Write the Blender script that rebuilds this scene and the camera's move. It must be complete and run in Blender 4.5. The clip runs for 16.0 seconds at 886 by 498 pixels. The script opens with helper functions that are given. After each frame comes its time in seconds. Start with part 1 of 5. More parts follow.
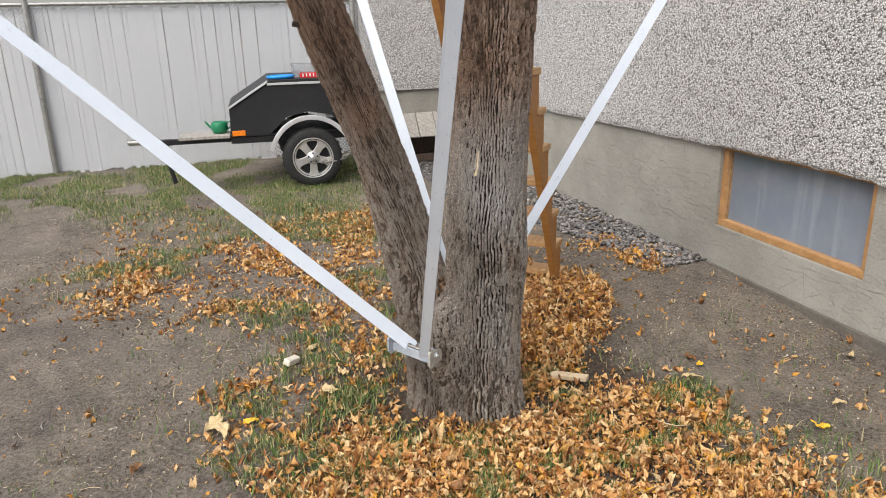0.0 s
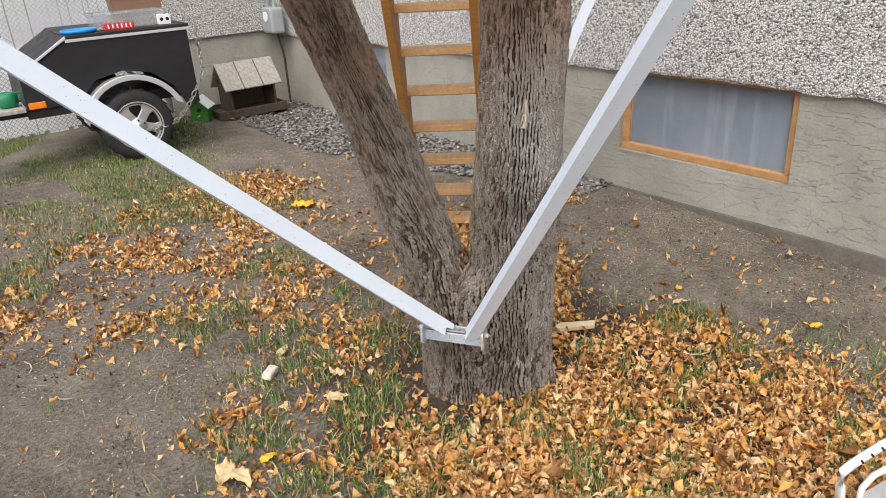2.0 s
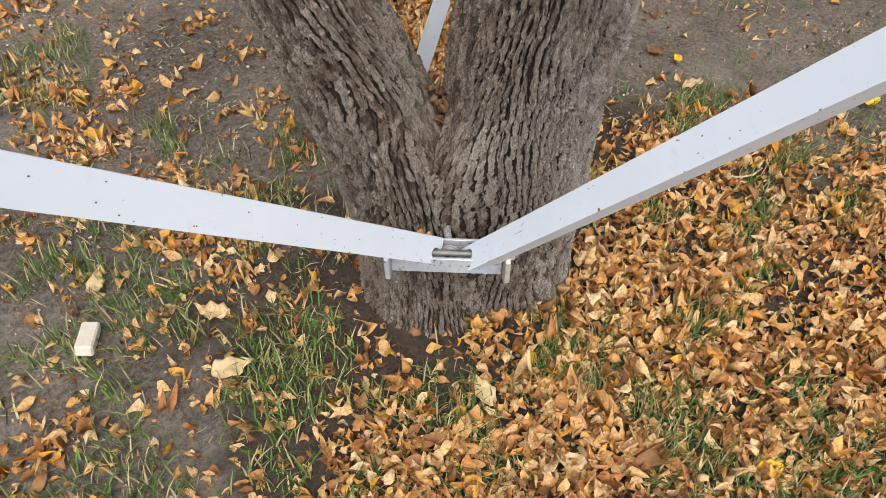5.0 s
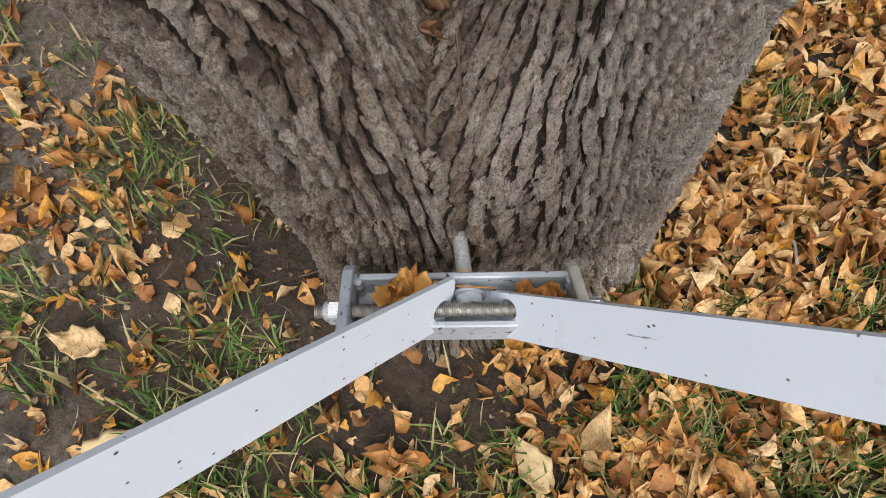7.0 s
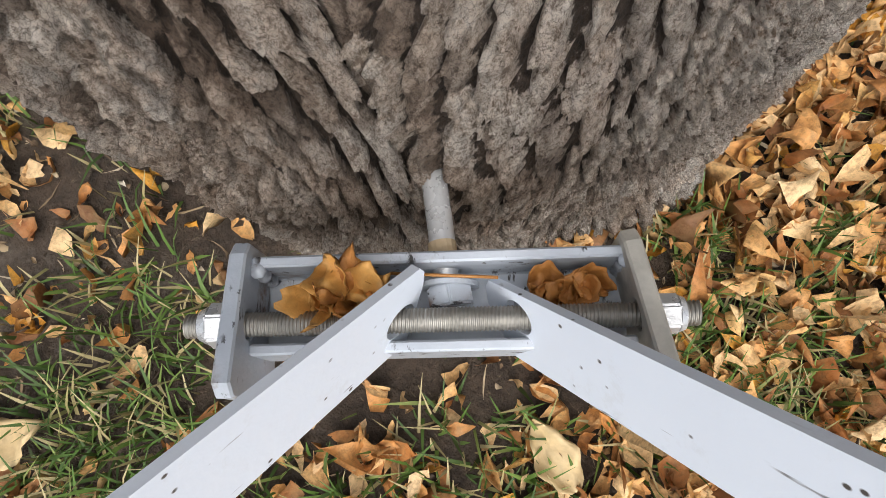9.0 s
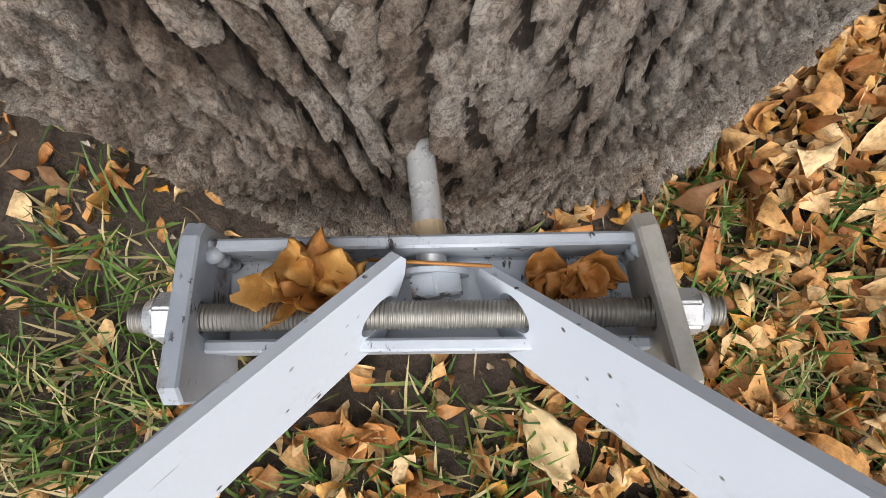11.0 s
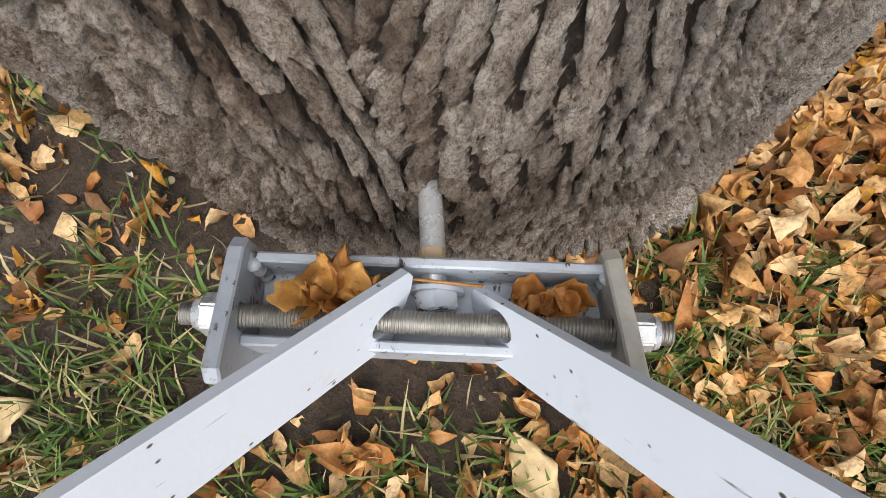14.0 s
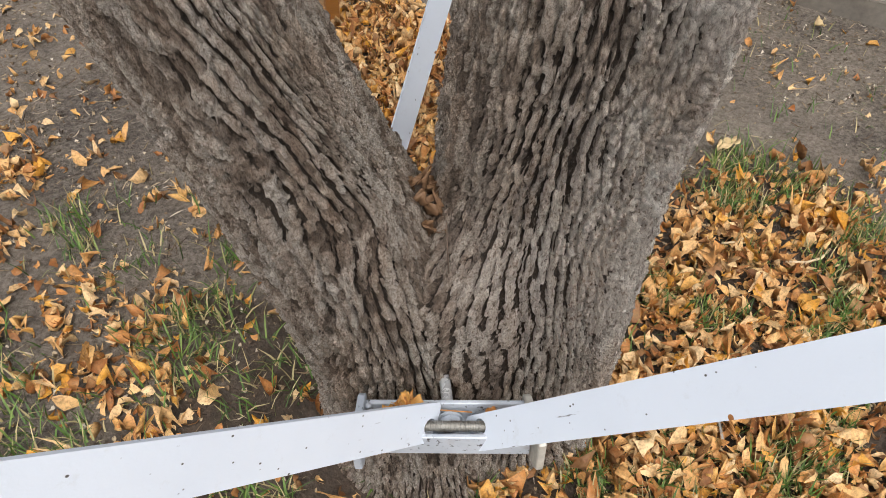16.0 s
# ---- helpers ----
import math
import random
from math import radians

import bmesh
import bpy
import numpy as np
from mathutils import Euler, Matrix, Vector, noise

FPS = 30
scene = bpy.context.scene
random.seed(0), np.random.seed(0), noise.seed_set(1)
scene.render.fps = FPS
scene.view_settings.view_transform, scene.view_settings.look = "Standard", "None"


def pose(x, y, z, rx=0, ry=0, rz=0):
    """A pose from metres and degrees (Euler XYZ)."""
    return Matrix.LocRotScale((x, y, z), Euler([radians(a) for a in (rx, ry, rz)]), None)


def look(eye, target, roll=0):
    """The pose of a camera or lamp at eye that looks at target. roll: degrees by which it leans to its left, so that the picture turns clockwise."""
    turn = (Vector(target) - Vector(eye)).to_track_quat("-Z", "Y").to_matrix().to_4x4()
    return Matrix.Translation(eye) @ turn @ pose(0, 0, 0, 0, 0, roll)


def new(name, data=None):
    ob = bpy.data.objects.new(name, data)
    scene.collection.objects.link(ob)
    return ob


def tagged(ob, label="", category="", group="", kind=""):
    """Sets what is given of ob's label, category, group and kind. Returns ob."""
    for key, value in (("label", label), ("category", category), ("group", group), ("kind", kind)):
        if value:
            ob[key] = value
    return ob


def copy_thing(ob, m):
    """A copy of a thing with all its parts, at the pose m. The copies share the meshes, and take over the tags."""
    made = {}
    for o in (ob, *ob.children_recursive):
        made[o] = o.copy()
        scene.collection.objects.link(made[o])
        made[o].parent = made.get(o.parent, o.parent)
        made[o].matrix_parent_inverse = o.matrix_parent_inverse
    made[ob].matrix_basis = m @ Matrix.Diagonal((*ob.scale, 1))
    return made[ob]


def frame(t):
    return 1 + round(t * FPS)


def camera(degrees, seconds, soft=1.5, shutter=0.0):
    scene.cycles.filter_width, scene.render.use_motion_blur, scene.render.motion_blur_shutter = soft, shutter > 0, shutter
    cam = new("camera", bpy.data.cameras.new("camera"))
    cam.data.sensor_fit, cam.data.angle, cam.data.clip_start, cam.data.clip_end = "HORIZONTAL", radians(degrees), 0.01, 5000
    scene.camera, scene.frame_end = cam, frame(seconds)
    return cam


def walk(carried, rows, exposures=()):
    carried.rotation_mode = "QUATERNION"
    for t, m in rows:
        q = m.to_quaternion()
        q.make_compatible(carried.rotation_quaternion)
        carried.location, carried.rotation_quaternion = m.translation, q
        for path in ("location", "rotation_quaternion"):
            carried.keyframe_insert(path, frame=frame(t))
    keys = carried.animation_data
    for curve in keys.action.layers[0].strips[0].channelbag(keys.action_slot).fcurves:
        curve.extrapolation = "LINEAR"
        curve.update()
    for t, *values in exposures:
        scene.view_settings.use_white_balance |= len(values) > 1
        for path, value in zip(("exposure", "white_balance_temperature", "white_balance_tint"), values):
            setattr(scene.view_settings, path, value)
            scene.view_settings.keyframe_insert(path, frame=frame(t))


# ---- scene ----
cam = camera(64.0, 16.0, soft=0.7)
METRES, EYE, TILT, LEAN, TURN = 4.15, 1.525, -17.637, 1.396, 0.047
ROWS = [
    (0.0, 0.0, 0.0, 0.0, -0.0, 0.0, -0.0),
    (0.5, -0.067, 0.0309, 0.0115, -5.69, -0.59, 2.02),
    (1.0, -0.1275, 0.049, 0.022, -11.24, -1.51, 3.5),
    (1.5, -0.1839, 0.0692, 0.0305, -16.95, -3.86, 6.33),
    (2.0, -0.2024, 0.1175, 0.0385, -19.0, -6.25, 7.97),
    (2.5, -0.2183, 0.1663, 0.0503, -21.37, -9.61, 8.48),
    (3.0, -0.2158, 0.2131, 0.0534, -25.13, -13.92, 8.87),
    (3.5, -0.2122, 0.2766, 0.0659, -29.18, -18.63, 11.25),
    (4.0, -0.2006, 0.3341, 0.0737, -33.67, -24.02, 10.16),
    (6.5, -0.0815, 0.5435, 0.0442, -37.76, -43.97, 12.14),
    (7.0, -0.064, 0.5717, 0.0305, -38.74, -49.43, 12.94),
    (7.5, -0.0508, 0.5897, 0.0199, -39.2, -54.08, 13.15),
    (8.0, -0.0418, 0.6012, 0.0088, -40.49, -58.8, 13.99),
    (8.5, -0.0354, 0.6093, -0.0013, -40.51, -61.54, 14.12),
    (9.0, -0.032, 0.616, -0.0126, -39.54, -61.67, 14.77),
    (9.5, -0.0302, 0.6175, -0.0217, -39.21, -61.7, 14.81),
    (12.0, -0.025, 0.6262, -0.021, -38.52, -66.75, 13.71),
    (12.5, -0.0233, 0.6256, -0.021, -37.93, -66.58, 13.74),
    (13.0, -0.0232, 0.6237, -0.0208, -37.62, -66.03, 13.99),
    (13.5, -0.0269, 0.6209, -0.0179, -36.64, -64.2, 13.61),
    (14.0, -0.032, 0.6125, -0.0102, -35.9, -59.57, 12.89),
    (14.5, -0.0446, 0.592, 0.0054, -35.86, -52.16, 11.59),
    (15.0, -0.0637, 0.5618, 0.0251, -35.72, -42.74, 9.74),
    (15.5, -0.0804, 0.5398, 0.0416, -36.23, -34.66, 8.61),
    (16.0, -0.1015, 0.5198, 0.0501, -38.58, -29.17, 10.92),
]
walk(cam, [(t, pose(0, 0, EYE, TILT, LEAN, TURN) @ pose(METRES * x, METRES * y, METRES * z, 90 + pitch, roll, yaw)) for t, x, y, z, yaw, pitch, roll in ROWS], [(0.0, 0.57), (3.5, 0.6), (6.5, 0.40), (7.2, 0.38), (8.2, 0.56), (9.5, 0.6), (16.0, 0.6)])

# ---- world, sun, exposure ----
world = bpy.data.worlds.new("world")
scene.world = world
world.use_nodes = True
wn, wl = world.node_tree.nodes, world.node_tree.links
sky = wn.new("ShaderNodeTexSky")
sky.sky_type = "NISHITA"
sky.sun_disc = False
sky.sun_elevation, sky.sun_rotation = radians(52), radians(215)
sky.air_density, sky.dust_density, sky.ozone_density = 1.0, 3.0, 1.0
hue = wn.new("ShaderNodeHueSaturation")
hue.inputs["Saturation"].default_value = 0.45
wl.new(sky.outputs[0], hue.inputs["Color"])
wl.new(hue.outputs[0], wn["Background"].inputs[0])
wn["Background"].inputs[1].default_value = 0.15
sun = new("sun", bpy.data.lights.new("sun", "SUN"))
sun.data.energy, sun.data.angle, sun.data.color = 1.45, radians(70), (1.0, 0.95, 0.88)
sun.matrix_world = look((-2.9, -4.1, 7.6), (0, 0, 0))


# ---- materials ----
class Mat:
    """A node material with short ways to its nodes."""

    def __init__(self, name, rough=0.7, metal=0.0):
        self.m = bpy.data.materials.new(name)
        self.m.use_nodes = True
        self.t = self.m.node_tree
        self.b = self.t.nodes["Principled BSDF"]
        self.b.inputs["Roughness"].default_value = rough
        self.b.inputs["Metallic"].default_value = metal
        self.co = self.t.nodes.new("ShaderNodeTexCoord").outputs["Object"]

    def node(self, kind):
        return self.t.nodes.new(kind)

    def link(self, a, b):
        self.t.links.new(a, b)

    def scaled(self, s):
        n = self.node("ShaderNodeMapping")
        n.inputs["Scale"].default_value = s
        self.link(self.co, n.inputs[0])
        return n.outputs[0]

    def noise(self, scale, detail=4, rough=0.6, vec=None):
        n = self.node("ShaderNodeTexNoise")
        n.inputs["Scale"].default_value, n.inputs["Detail"].default_value, n.inputs["Roughness"].default_value = scale, detail, rough
        self.link(vec or self.co, n.inputs["Vector"])
        return n.outputs["Fac"]

    def voro(self, scale, feature="F1", out="Distance", vec=None):
        n = self.node("ShaderNodeTexVoronoi")
        n.feature = feature
        n.inputs["Scale"].default_value = scale
        self.link(vec or self.co, n.inputs["Vector"])
        return n.outputs[out]

    def ramp(self, fac, *stops):
        n = self.node("ShaderNodeValToRGB")
        e = n.color_ramp.elements
        while len(e) < len(stops):
            e.new(0.5)
        for k, (p, c) in zip(e, stops):
            k.position = p
            k.color = (*c, 1) if not isinstance(c, (int, float)) else (c, c, c, 1)
        self.link(fac, n.inputs[0])
        return n.outputs[0]

    def mix(self, fac, a, b, how="MIX"):
        n = self.node("ShaderNodeMix")
        n.data_type, n.blend_type = "RGBA", how
        for sock, v in ((n.inputs["Factor"], fac), (n.inputs[6], a), (n.inputs[7], b)):
            if isinstance(v, (int, float)):
                sock.default_value = v if sock.type == "VALUE" else (v, v, v, 1)
            elif isinstance(v, tuple):
                sock.default_value = (*v, 1)
            else:
                self.link(v, sock)
        return n.outputs[2]

    def math(self, op, a, b=0.0):
        n = self.node("ShaderNodeMath")
        n.operation = op
        for sock, v in ((n.inputs[0], a), (n.inputs[1], b)):
            if isinstance(v, (int, float)):
                sock.default_value = v
            else:
                self.link(v, sock)
        return n.outputs[0]

    def color(self, c):
        if isinstance(c, tuple):
            self.b.inputs["Base Color"].default_value = (*c, 1)
        else:
            self.link(c, self.b.inputs["Base Color"])
        return self

    def bump(self, h, dist, strength=1.0, under=None):
        n = self.node("ShaderNodeBump")
        n.inputs["Distance"].default_value, n.inputs["Strength"].default_value = dist, strength
        self.link(h, n.inputs["Height"])
        if under:
            self.link(under, n.inputs["Normal"])
        self.link(n.outputs[0], self.b.inputs["Normal"])
        return n.outputs[0]

    def rough(self, r):
        self.link(r, self.b.inputs["Roughness"])


def island(m):
    return m.node("ShaderNodeNewGeometry").outputs["Random Per Island"]


def per_object(m):
    return m.node("ShaderNodeObjectInfo").outputs["Random"]


def worn(name, base, var=0.15, scale=8.0, rough=0.6, metal=0.0, bump=0.0006, grain=120.0):
    """A plain coat with two scales of variation."""
    m = Mat(name, rough, metal)
    lo, hi = tuple(c * (1 - var) for c in base), tuple(min(1, c * (1 + var)) for c in base)
    c = m.ramp(m.noise(scale, 5), (0.3, lo), (0.7, hi))
    m.color(m.mix(0.35, c, m.ramp(m.noise(grain, 3), (0.3, lo), (0.7, hi))))
    m.rough(m.ramp(m.noise(scale * 2.3, 4), (0.3, max(0, rough - 0.12)), (0.7, min(1, rough + 0.12))))
    m.bump(m.noise(grain, 4), bump)
    return m.m


def mat_soil():
    m = Mat("soil", 0.96)
    big = m.ramp(m.noise(2.2, 6, 0.66), (0.36, (0.06, 0.047, 0.038)), (0.5, (0.19, 0.155, 0.12)), (0.62, (0.31, 0.26, 0.203)))
    mid = m.ramp(m.noise(9, 6, 0.7), (0.38, (0.07, 0.053, 0.04)), (0.62, (0.31, 0.258, 0.2)))
    fine = m.ramp(m.noise(75, 6, 0.75), (0.40, (0.04, 0.03, 0.023)), (0.60, (0.37, 0.325, 0.275)))
    c = m.mix(0.4, m.mix(0.4, big, mid), fine)
    off = m.node("ShaderNodeVectorMath")
    off.operation = "SUBTRACT"
    m.link(m.co, off.inputs[0])
    off.inputs[1].default_value = (0.2, 2.35, 0.0)
    far = m.node("ShaderNodeVectorMath")
    far.operation = "LENGTH"
    m.link(off.outputs[0], far.inputs[0])
    reach = m.math("ADD", far.outputs["Value"], m.math("MULTIPLY", m.math("SUBTRACT", m.noise(5, 5, 0.6), 0.5), 1.1))
    # dark leaf mould round the tree; under the heap it paints shade between leaves
    mould_and_shade = m.mix(0.5, m.ramp(m.noise(60, 6, 0.75), (0.38, (0.022, 0.014, 0.009)), (0.64, (0.13, 0.088, 0.058))), m.ramp(m.noise(14, 5, 0.7), (0.35, (0.028, 0.019, 0.013)), (0.65, (0.10, 0.07, 0.048))))
    c = m.mix(m.ramp(reach, (0.70, 0.9), (1.05, 0.0)), c, mould_and_shade)
    straw = m.ramp(m.noise(210, 3, 0.6, m.scaled((1, 0.22, 1))), (0.64, 0.0), (0.72, 1.0))
    straw2 = m.ramp(m.noise(190, 3, 0.6, m.scaled((0.25, 1, 1))), (0.66, 0.0), (0.74, 1.0))
    c = m.mix(m.math("MULTIPLY", m.math("MAXIMUM", straw, straw2), 0.4), c, (0.30, 0.24, 0.15))
    m.color(c)
    first = m.bump(m.noise(13, 7, 0.72), 0.035)
    m.bump(m.noise(120, 5, 0.75), 0.006, 1.0, first)
    return m.m


def mat_leaf(name, src):
    m = Mat(name, 0.62)
    r = src(m)
    c = m.ramp(r, (0.0, (0.09, 0.036, 0.014)), (0.17, (0.34, 0.115, 0.026)), (0.32, (0.63, 0.29, 0.08)), (0.52, (0.76, 0.46, 0.18)), (0.78, (0.84, 0.635, 0.36)), (0.95, (0.74, 0.36, 0.03)))
    spots = m.ramp(m.noise(160, 4, 0.65), (0.36, 0.35), (0.56, 1.0))
    c = m.mix(0.75, c, m.mix(1.0, c, spots, "MULTIPLY"))
    m.color(m.mix(0.25, c, m.ramp(m.noise(45, 3), (0.35, (0.38, 0.13, 0.022)), (0.65, (0.66, 0.42, 0.18)))))
    m.bump(m.noise(240, 4), 0.0012)
    return m.m


def mat_bark():
    m = Mat("bark", 0.92)
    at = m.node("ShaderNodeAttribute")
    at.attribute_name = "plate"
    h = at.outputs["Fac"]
    warp = m.node("ShaderNodeTexNoise")
    warp.inputs["Scale"].default_value, warp.inputs["Detail"].default_value = 60, 4
    m.link(m.co, warp.inputs["Vector"])

    def bent(s, amount):
        n = m.node("ShaderNodeMix")
        n.data_type, n.blend_type = "RGBA", "LINEAR_LIGHT"
        n.inputs["Factor"].default_value = amount
        m.link(m.scaled(s), n.inputs[6])
        m.link(warp.outputs["Color"], n.inputs[7])
        return n.outputs[2]

    tint = m.node("ShaderNodeAttribute")
    tint.attribute_name = "chip"
    crack = m.voro(190, "DISTANCE_TO_EDGE", "Distance", bent((1, 1, 0.8), 0.02))
    hair = m.voro(420, "DISTANCE_TO_EDGE", "Distance", bent((0.8, 0.8, 1.5), 0.02))
    grain = m.noise(40, 6, 0.75, m.scaled((1, 1, 0.3)))
    fine = m.noise(420, 6, 0.85, m.scaled((1, 1, 0.7)))
    flaky = m.noise(170, 7, 0.8, m.scaled((1, 1, 0.55)))
    pale = m.ramp(grain, (0.32, (0.60, 0.50, 0.42)), (0.46, (0.92, 0.825, 0.73)), (0.56, (1.0, 0.96, 0.90)))
    pale = m.mix(1.0, pale, m.ramp(tint.outputs["Fac"], (0.16, (0.24, 0.20, 0.17)), (0.44, (0.68, 0.635, 0.60)), (0.64, (1.0, 1.0, 1.0))), "MULTIPLY")
    pale = m.mix(1.0, pale, m.ramp(fine, (0.40, (0.45, 0.41, 0.38)), (0.51, (1.0, 1.0, 1.0))), "MULTIPLY")
    pale = m.mix(1.0, pale, m.ramp(flaky, (0.41, (0.42, 0.375, 0.34)), (0.48, (1.0, 1.0, 1.0))), "MULTIPLY")
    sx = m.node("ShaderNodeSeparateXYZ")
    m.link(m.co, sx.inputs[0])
    # bark gets darker towards the trunk's left flank
    left_tone = m.ramp(m.math("ADD", m.math("ADD", sx.outputs[0], m.math("MULTIPLY", sx.outputs[1], 0.35)), m.math("MULTIPLY", m.math("SUBTRACT", m.noise(14, 4, 0.6, m.scaled((1, 1, 0.4))), 0.5), 0.25)), (-0.20, (0.72, 0.68, 0.64)), (-0.10, (1.0, 1.0, 1.0)))
    pale = m.mix(1.0, pale, left_tone, "MULTIPLY")
    warm = m.ramp(m.noise(9, 4, 0.6, m.scaled((1, 1, 0.35))), (0.50, 0.0), (0.72, 0.55))
    pale = m.mix(warm, pale, m.mix(1.0, pale, (0.95, 0.72, 0.52), "MULTIPLY"))
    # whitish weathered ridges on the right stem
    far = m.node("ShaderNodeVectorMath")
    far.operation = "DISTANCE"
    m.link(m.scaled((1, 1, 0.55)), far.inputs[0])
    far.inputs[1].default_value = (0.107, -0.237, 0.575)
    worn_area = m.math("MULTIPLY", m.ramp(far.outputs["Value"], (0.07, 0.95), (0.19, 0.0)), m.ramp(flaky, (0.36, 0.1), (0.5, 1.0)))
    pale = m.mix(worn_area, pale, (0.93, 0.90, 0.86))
    # a healed knot on the leaning stem
    heal = m.node("ShaderNodeVectorMath")
    heal.operation = "DISTANCE"
    m.link(m.scaled((1, 1, 0.8)), heal.inputs[0])
    heal.inputs[1].default_value = (-0.37, 0.06, 0.95)
    pale = m.mix(m.math("MULTIPLY", m.ramp(heal.outputs["Value"], (0.03, 0.85), (0.09, 0.0)), m.ramp(flaky, (0.36, 0.2), (0.54, 1.0))), pale, (0.72, 0.52, 0.40))
    low = m.node("ShaderNodeVectorMath")
    low.operation = "DISTANCE"
    m.link(m.scaled((1, 1, 0.55)), low.inputs[0])
    low.inputs[1].default_value = (0.05, -0.19, 0.27)
    low_area = m.math("MULTIPLY", m.ramp(low.outputs["Value"], (0.06, 0.7), (0.20, 0.0)), m.ramp(flaky, (0.40, 0.0), (0.55, 1.0)))
    pale = m.mix(low_area, pale, (0.80, 0.745, 0.68))
    # red-brown younger bark higher up
    xyz = m.node("ShaderNodeSeparateXYZ")
    m.link(m.co, xyz.inputs[0])
    high = m.ramp(m.math("ADD", m.math("MULTIPLY", xyz.outputs[2], 0.5), m.math("MULTIPLY", m.noise(6, 4, 0.6, m.scaled((1, 1, 0.4))), 0.3)), (0.58, 0.0), (0.86, 0.8))
    pale = m.mix(high, pale, m.mix(1.0, pale, (0.66, 0.47, 0.36), "MULTIPLY"))
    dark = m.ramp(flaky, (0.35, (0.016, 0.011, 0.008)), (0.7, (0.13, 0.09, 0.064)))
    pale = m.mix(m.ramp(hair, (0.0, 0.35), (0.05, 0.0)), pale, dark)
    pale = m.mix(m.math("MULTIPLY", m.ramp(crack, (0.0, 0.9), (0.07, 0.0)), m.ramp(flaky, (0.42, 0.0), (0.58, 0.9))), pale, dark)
    # furrows go near black: bark's own dark plus recess shade put into the colour
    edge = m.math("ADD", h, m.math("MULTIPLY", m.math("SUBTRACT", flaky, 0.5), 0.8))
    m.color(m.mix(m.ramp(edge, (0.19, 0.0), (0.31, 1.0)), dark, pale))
    first = m.bump(m.ramp(crack, (0.0, 0.0), (0.14, 1.0)), 0.0022)
    second = m.bump(m.ramp(hair, (0.0, 0.0), (0.14, 1.0)), 0.0012, 1.0, first)
    third = m.bump(flaky, 0.0045, 1.0, second)
    m.bump(fine, 0.0032, 1.0, third)
    return m.m


def mat_stucco():
    m = Mat("pebble_dash", 0.9)
    cells = m.voro(112, "F1", "Color")
    sep = m.node("ShaderNodeSeparateColor")
    m.link(cells, sep.inputs[0])
    stone = m.ramp(sep.outputs[0], (0.0, (0.03, 0.028, 0.027)), (0.17, (0.11, 0.10, 0.095)), (0.24, (0.55, 0.53, 0.515)), (0.5, (0.74, 0.725, 0.71)), (1.0, (0.90, 0.89, 0.88)))
    d = m.voro(112)
    c = m.mix(m.ramp(d, (0.45, 0.0), (0.65, 1.0)), stone, (0.30, 0.285, 0.27))
    c = m.mix(m.ramp(m.noise(1.1, 5), (0.3, 0.0), (0.75, 0.2)), c, (0.55, 0.54, 0.52))
    m.color(c)
    first = m.bump(m.math("SUBTRACT", 1.0, d), 0.008)
    m.bump(m.noise(60, 4), 0.004, 1.0, first)
    return m.m


def mat_parge():
    m = Mat("parged_concrete", 0.92)
    c = m.ramp(m.noise(1.6, 6, 0.65), (0.3, (0.26, 0.25, 0.215)), (0.5, (0.37, 0.355, 0.31)), (0.72, (0.49, 0.47, 0.415)))
    c = m.mix(0.35, c, m.ramp(m.noise(70, 5, 0.7), (0.3, (0.20, 0.185, 0.155)), (0.7, (0.43, 0.405, 0.36))))
    crack = m.ramp(m.voro(4.5, "DISTANCE_TO_EDGE", "Distance", m.scaled((1, 1, 1.6))), (0.0, 1.0), (0.012, 0.0))
    m.color(m.mix(m.math("MULTIPLY", crack, m.ramp(m.noise(2.2, 3), (0.5, 0.0), (0.6, 0.5))), c, (0.15, 0.135, 0.115)))
    lump = m.noise(3.6, 5, 0.6, m.scaled((0.8, 0.8, 3.2)))
    lips = m.ramp(lump, (0.44, 0.0), (0.455, 0.5), (0.57, 0.5), (0.585, 1.0))
    zero = m.bump(m.noise(5, 6, 0.65), 0.02)
    first = m.bump(lips, 0.007, 1.0, zero)
    m.bump(m.noise(110, 5, 0.7), 0.003, 1.0, first)
    return m.m


def mat_wood(name, a, b, rough=0.5, along=(9, 9, 0.7)):
    m = Mat(name, rough)
    g = m.noise(6, 6, 0.65, m.scaled(along))
    c = m.ramp(g, (0.28, a), (0.7, b))
    knots = m.ramp(m.voro(3.2, "F1", "Distance", m.scaled(tuple(v * 0.5 for v in along))), (0.04, 1.0), (0.1, 0.0))
    m.color(m.mix(m.math("MULTIPLY", knots, 0.5), c, tuple(v * 0.45 for v in a)))
    m.bump(g, 0.0015)
    return m.m


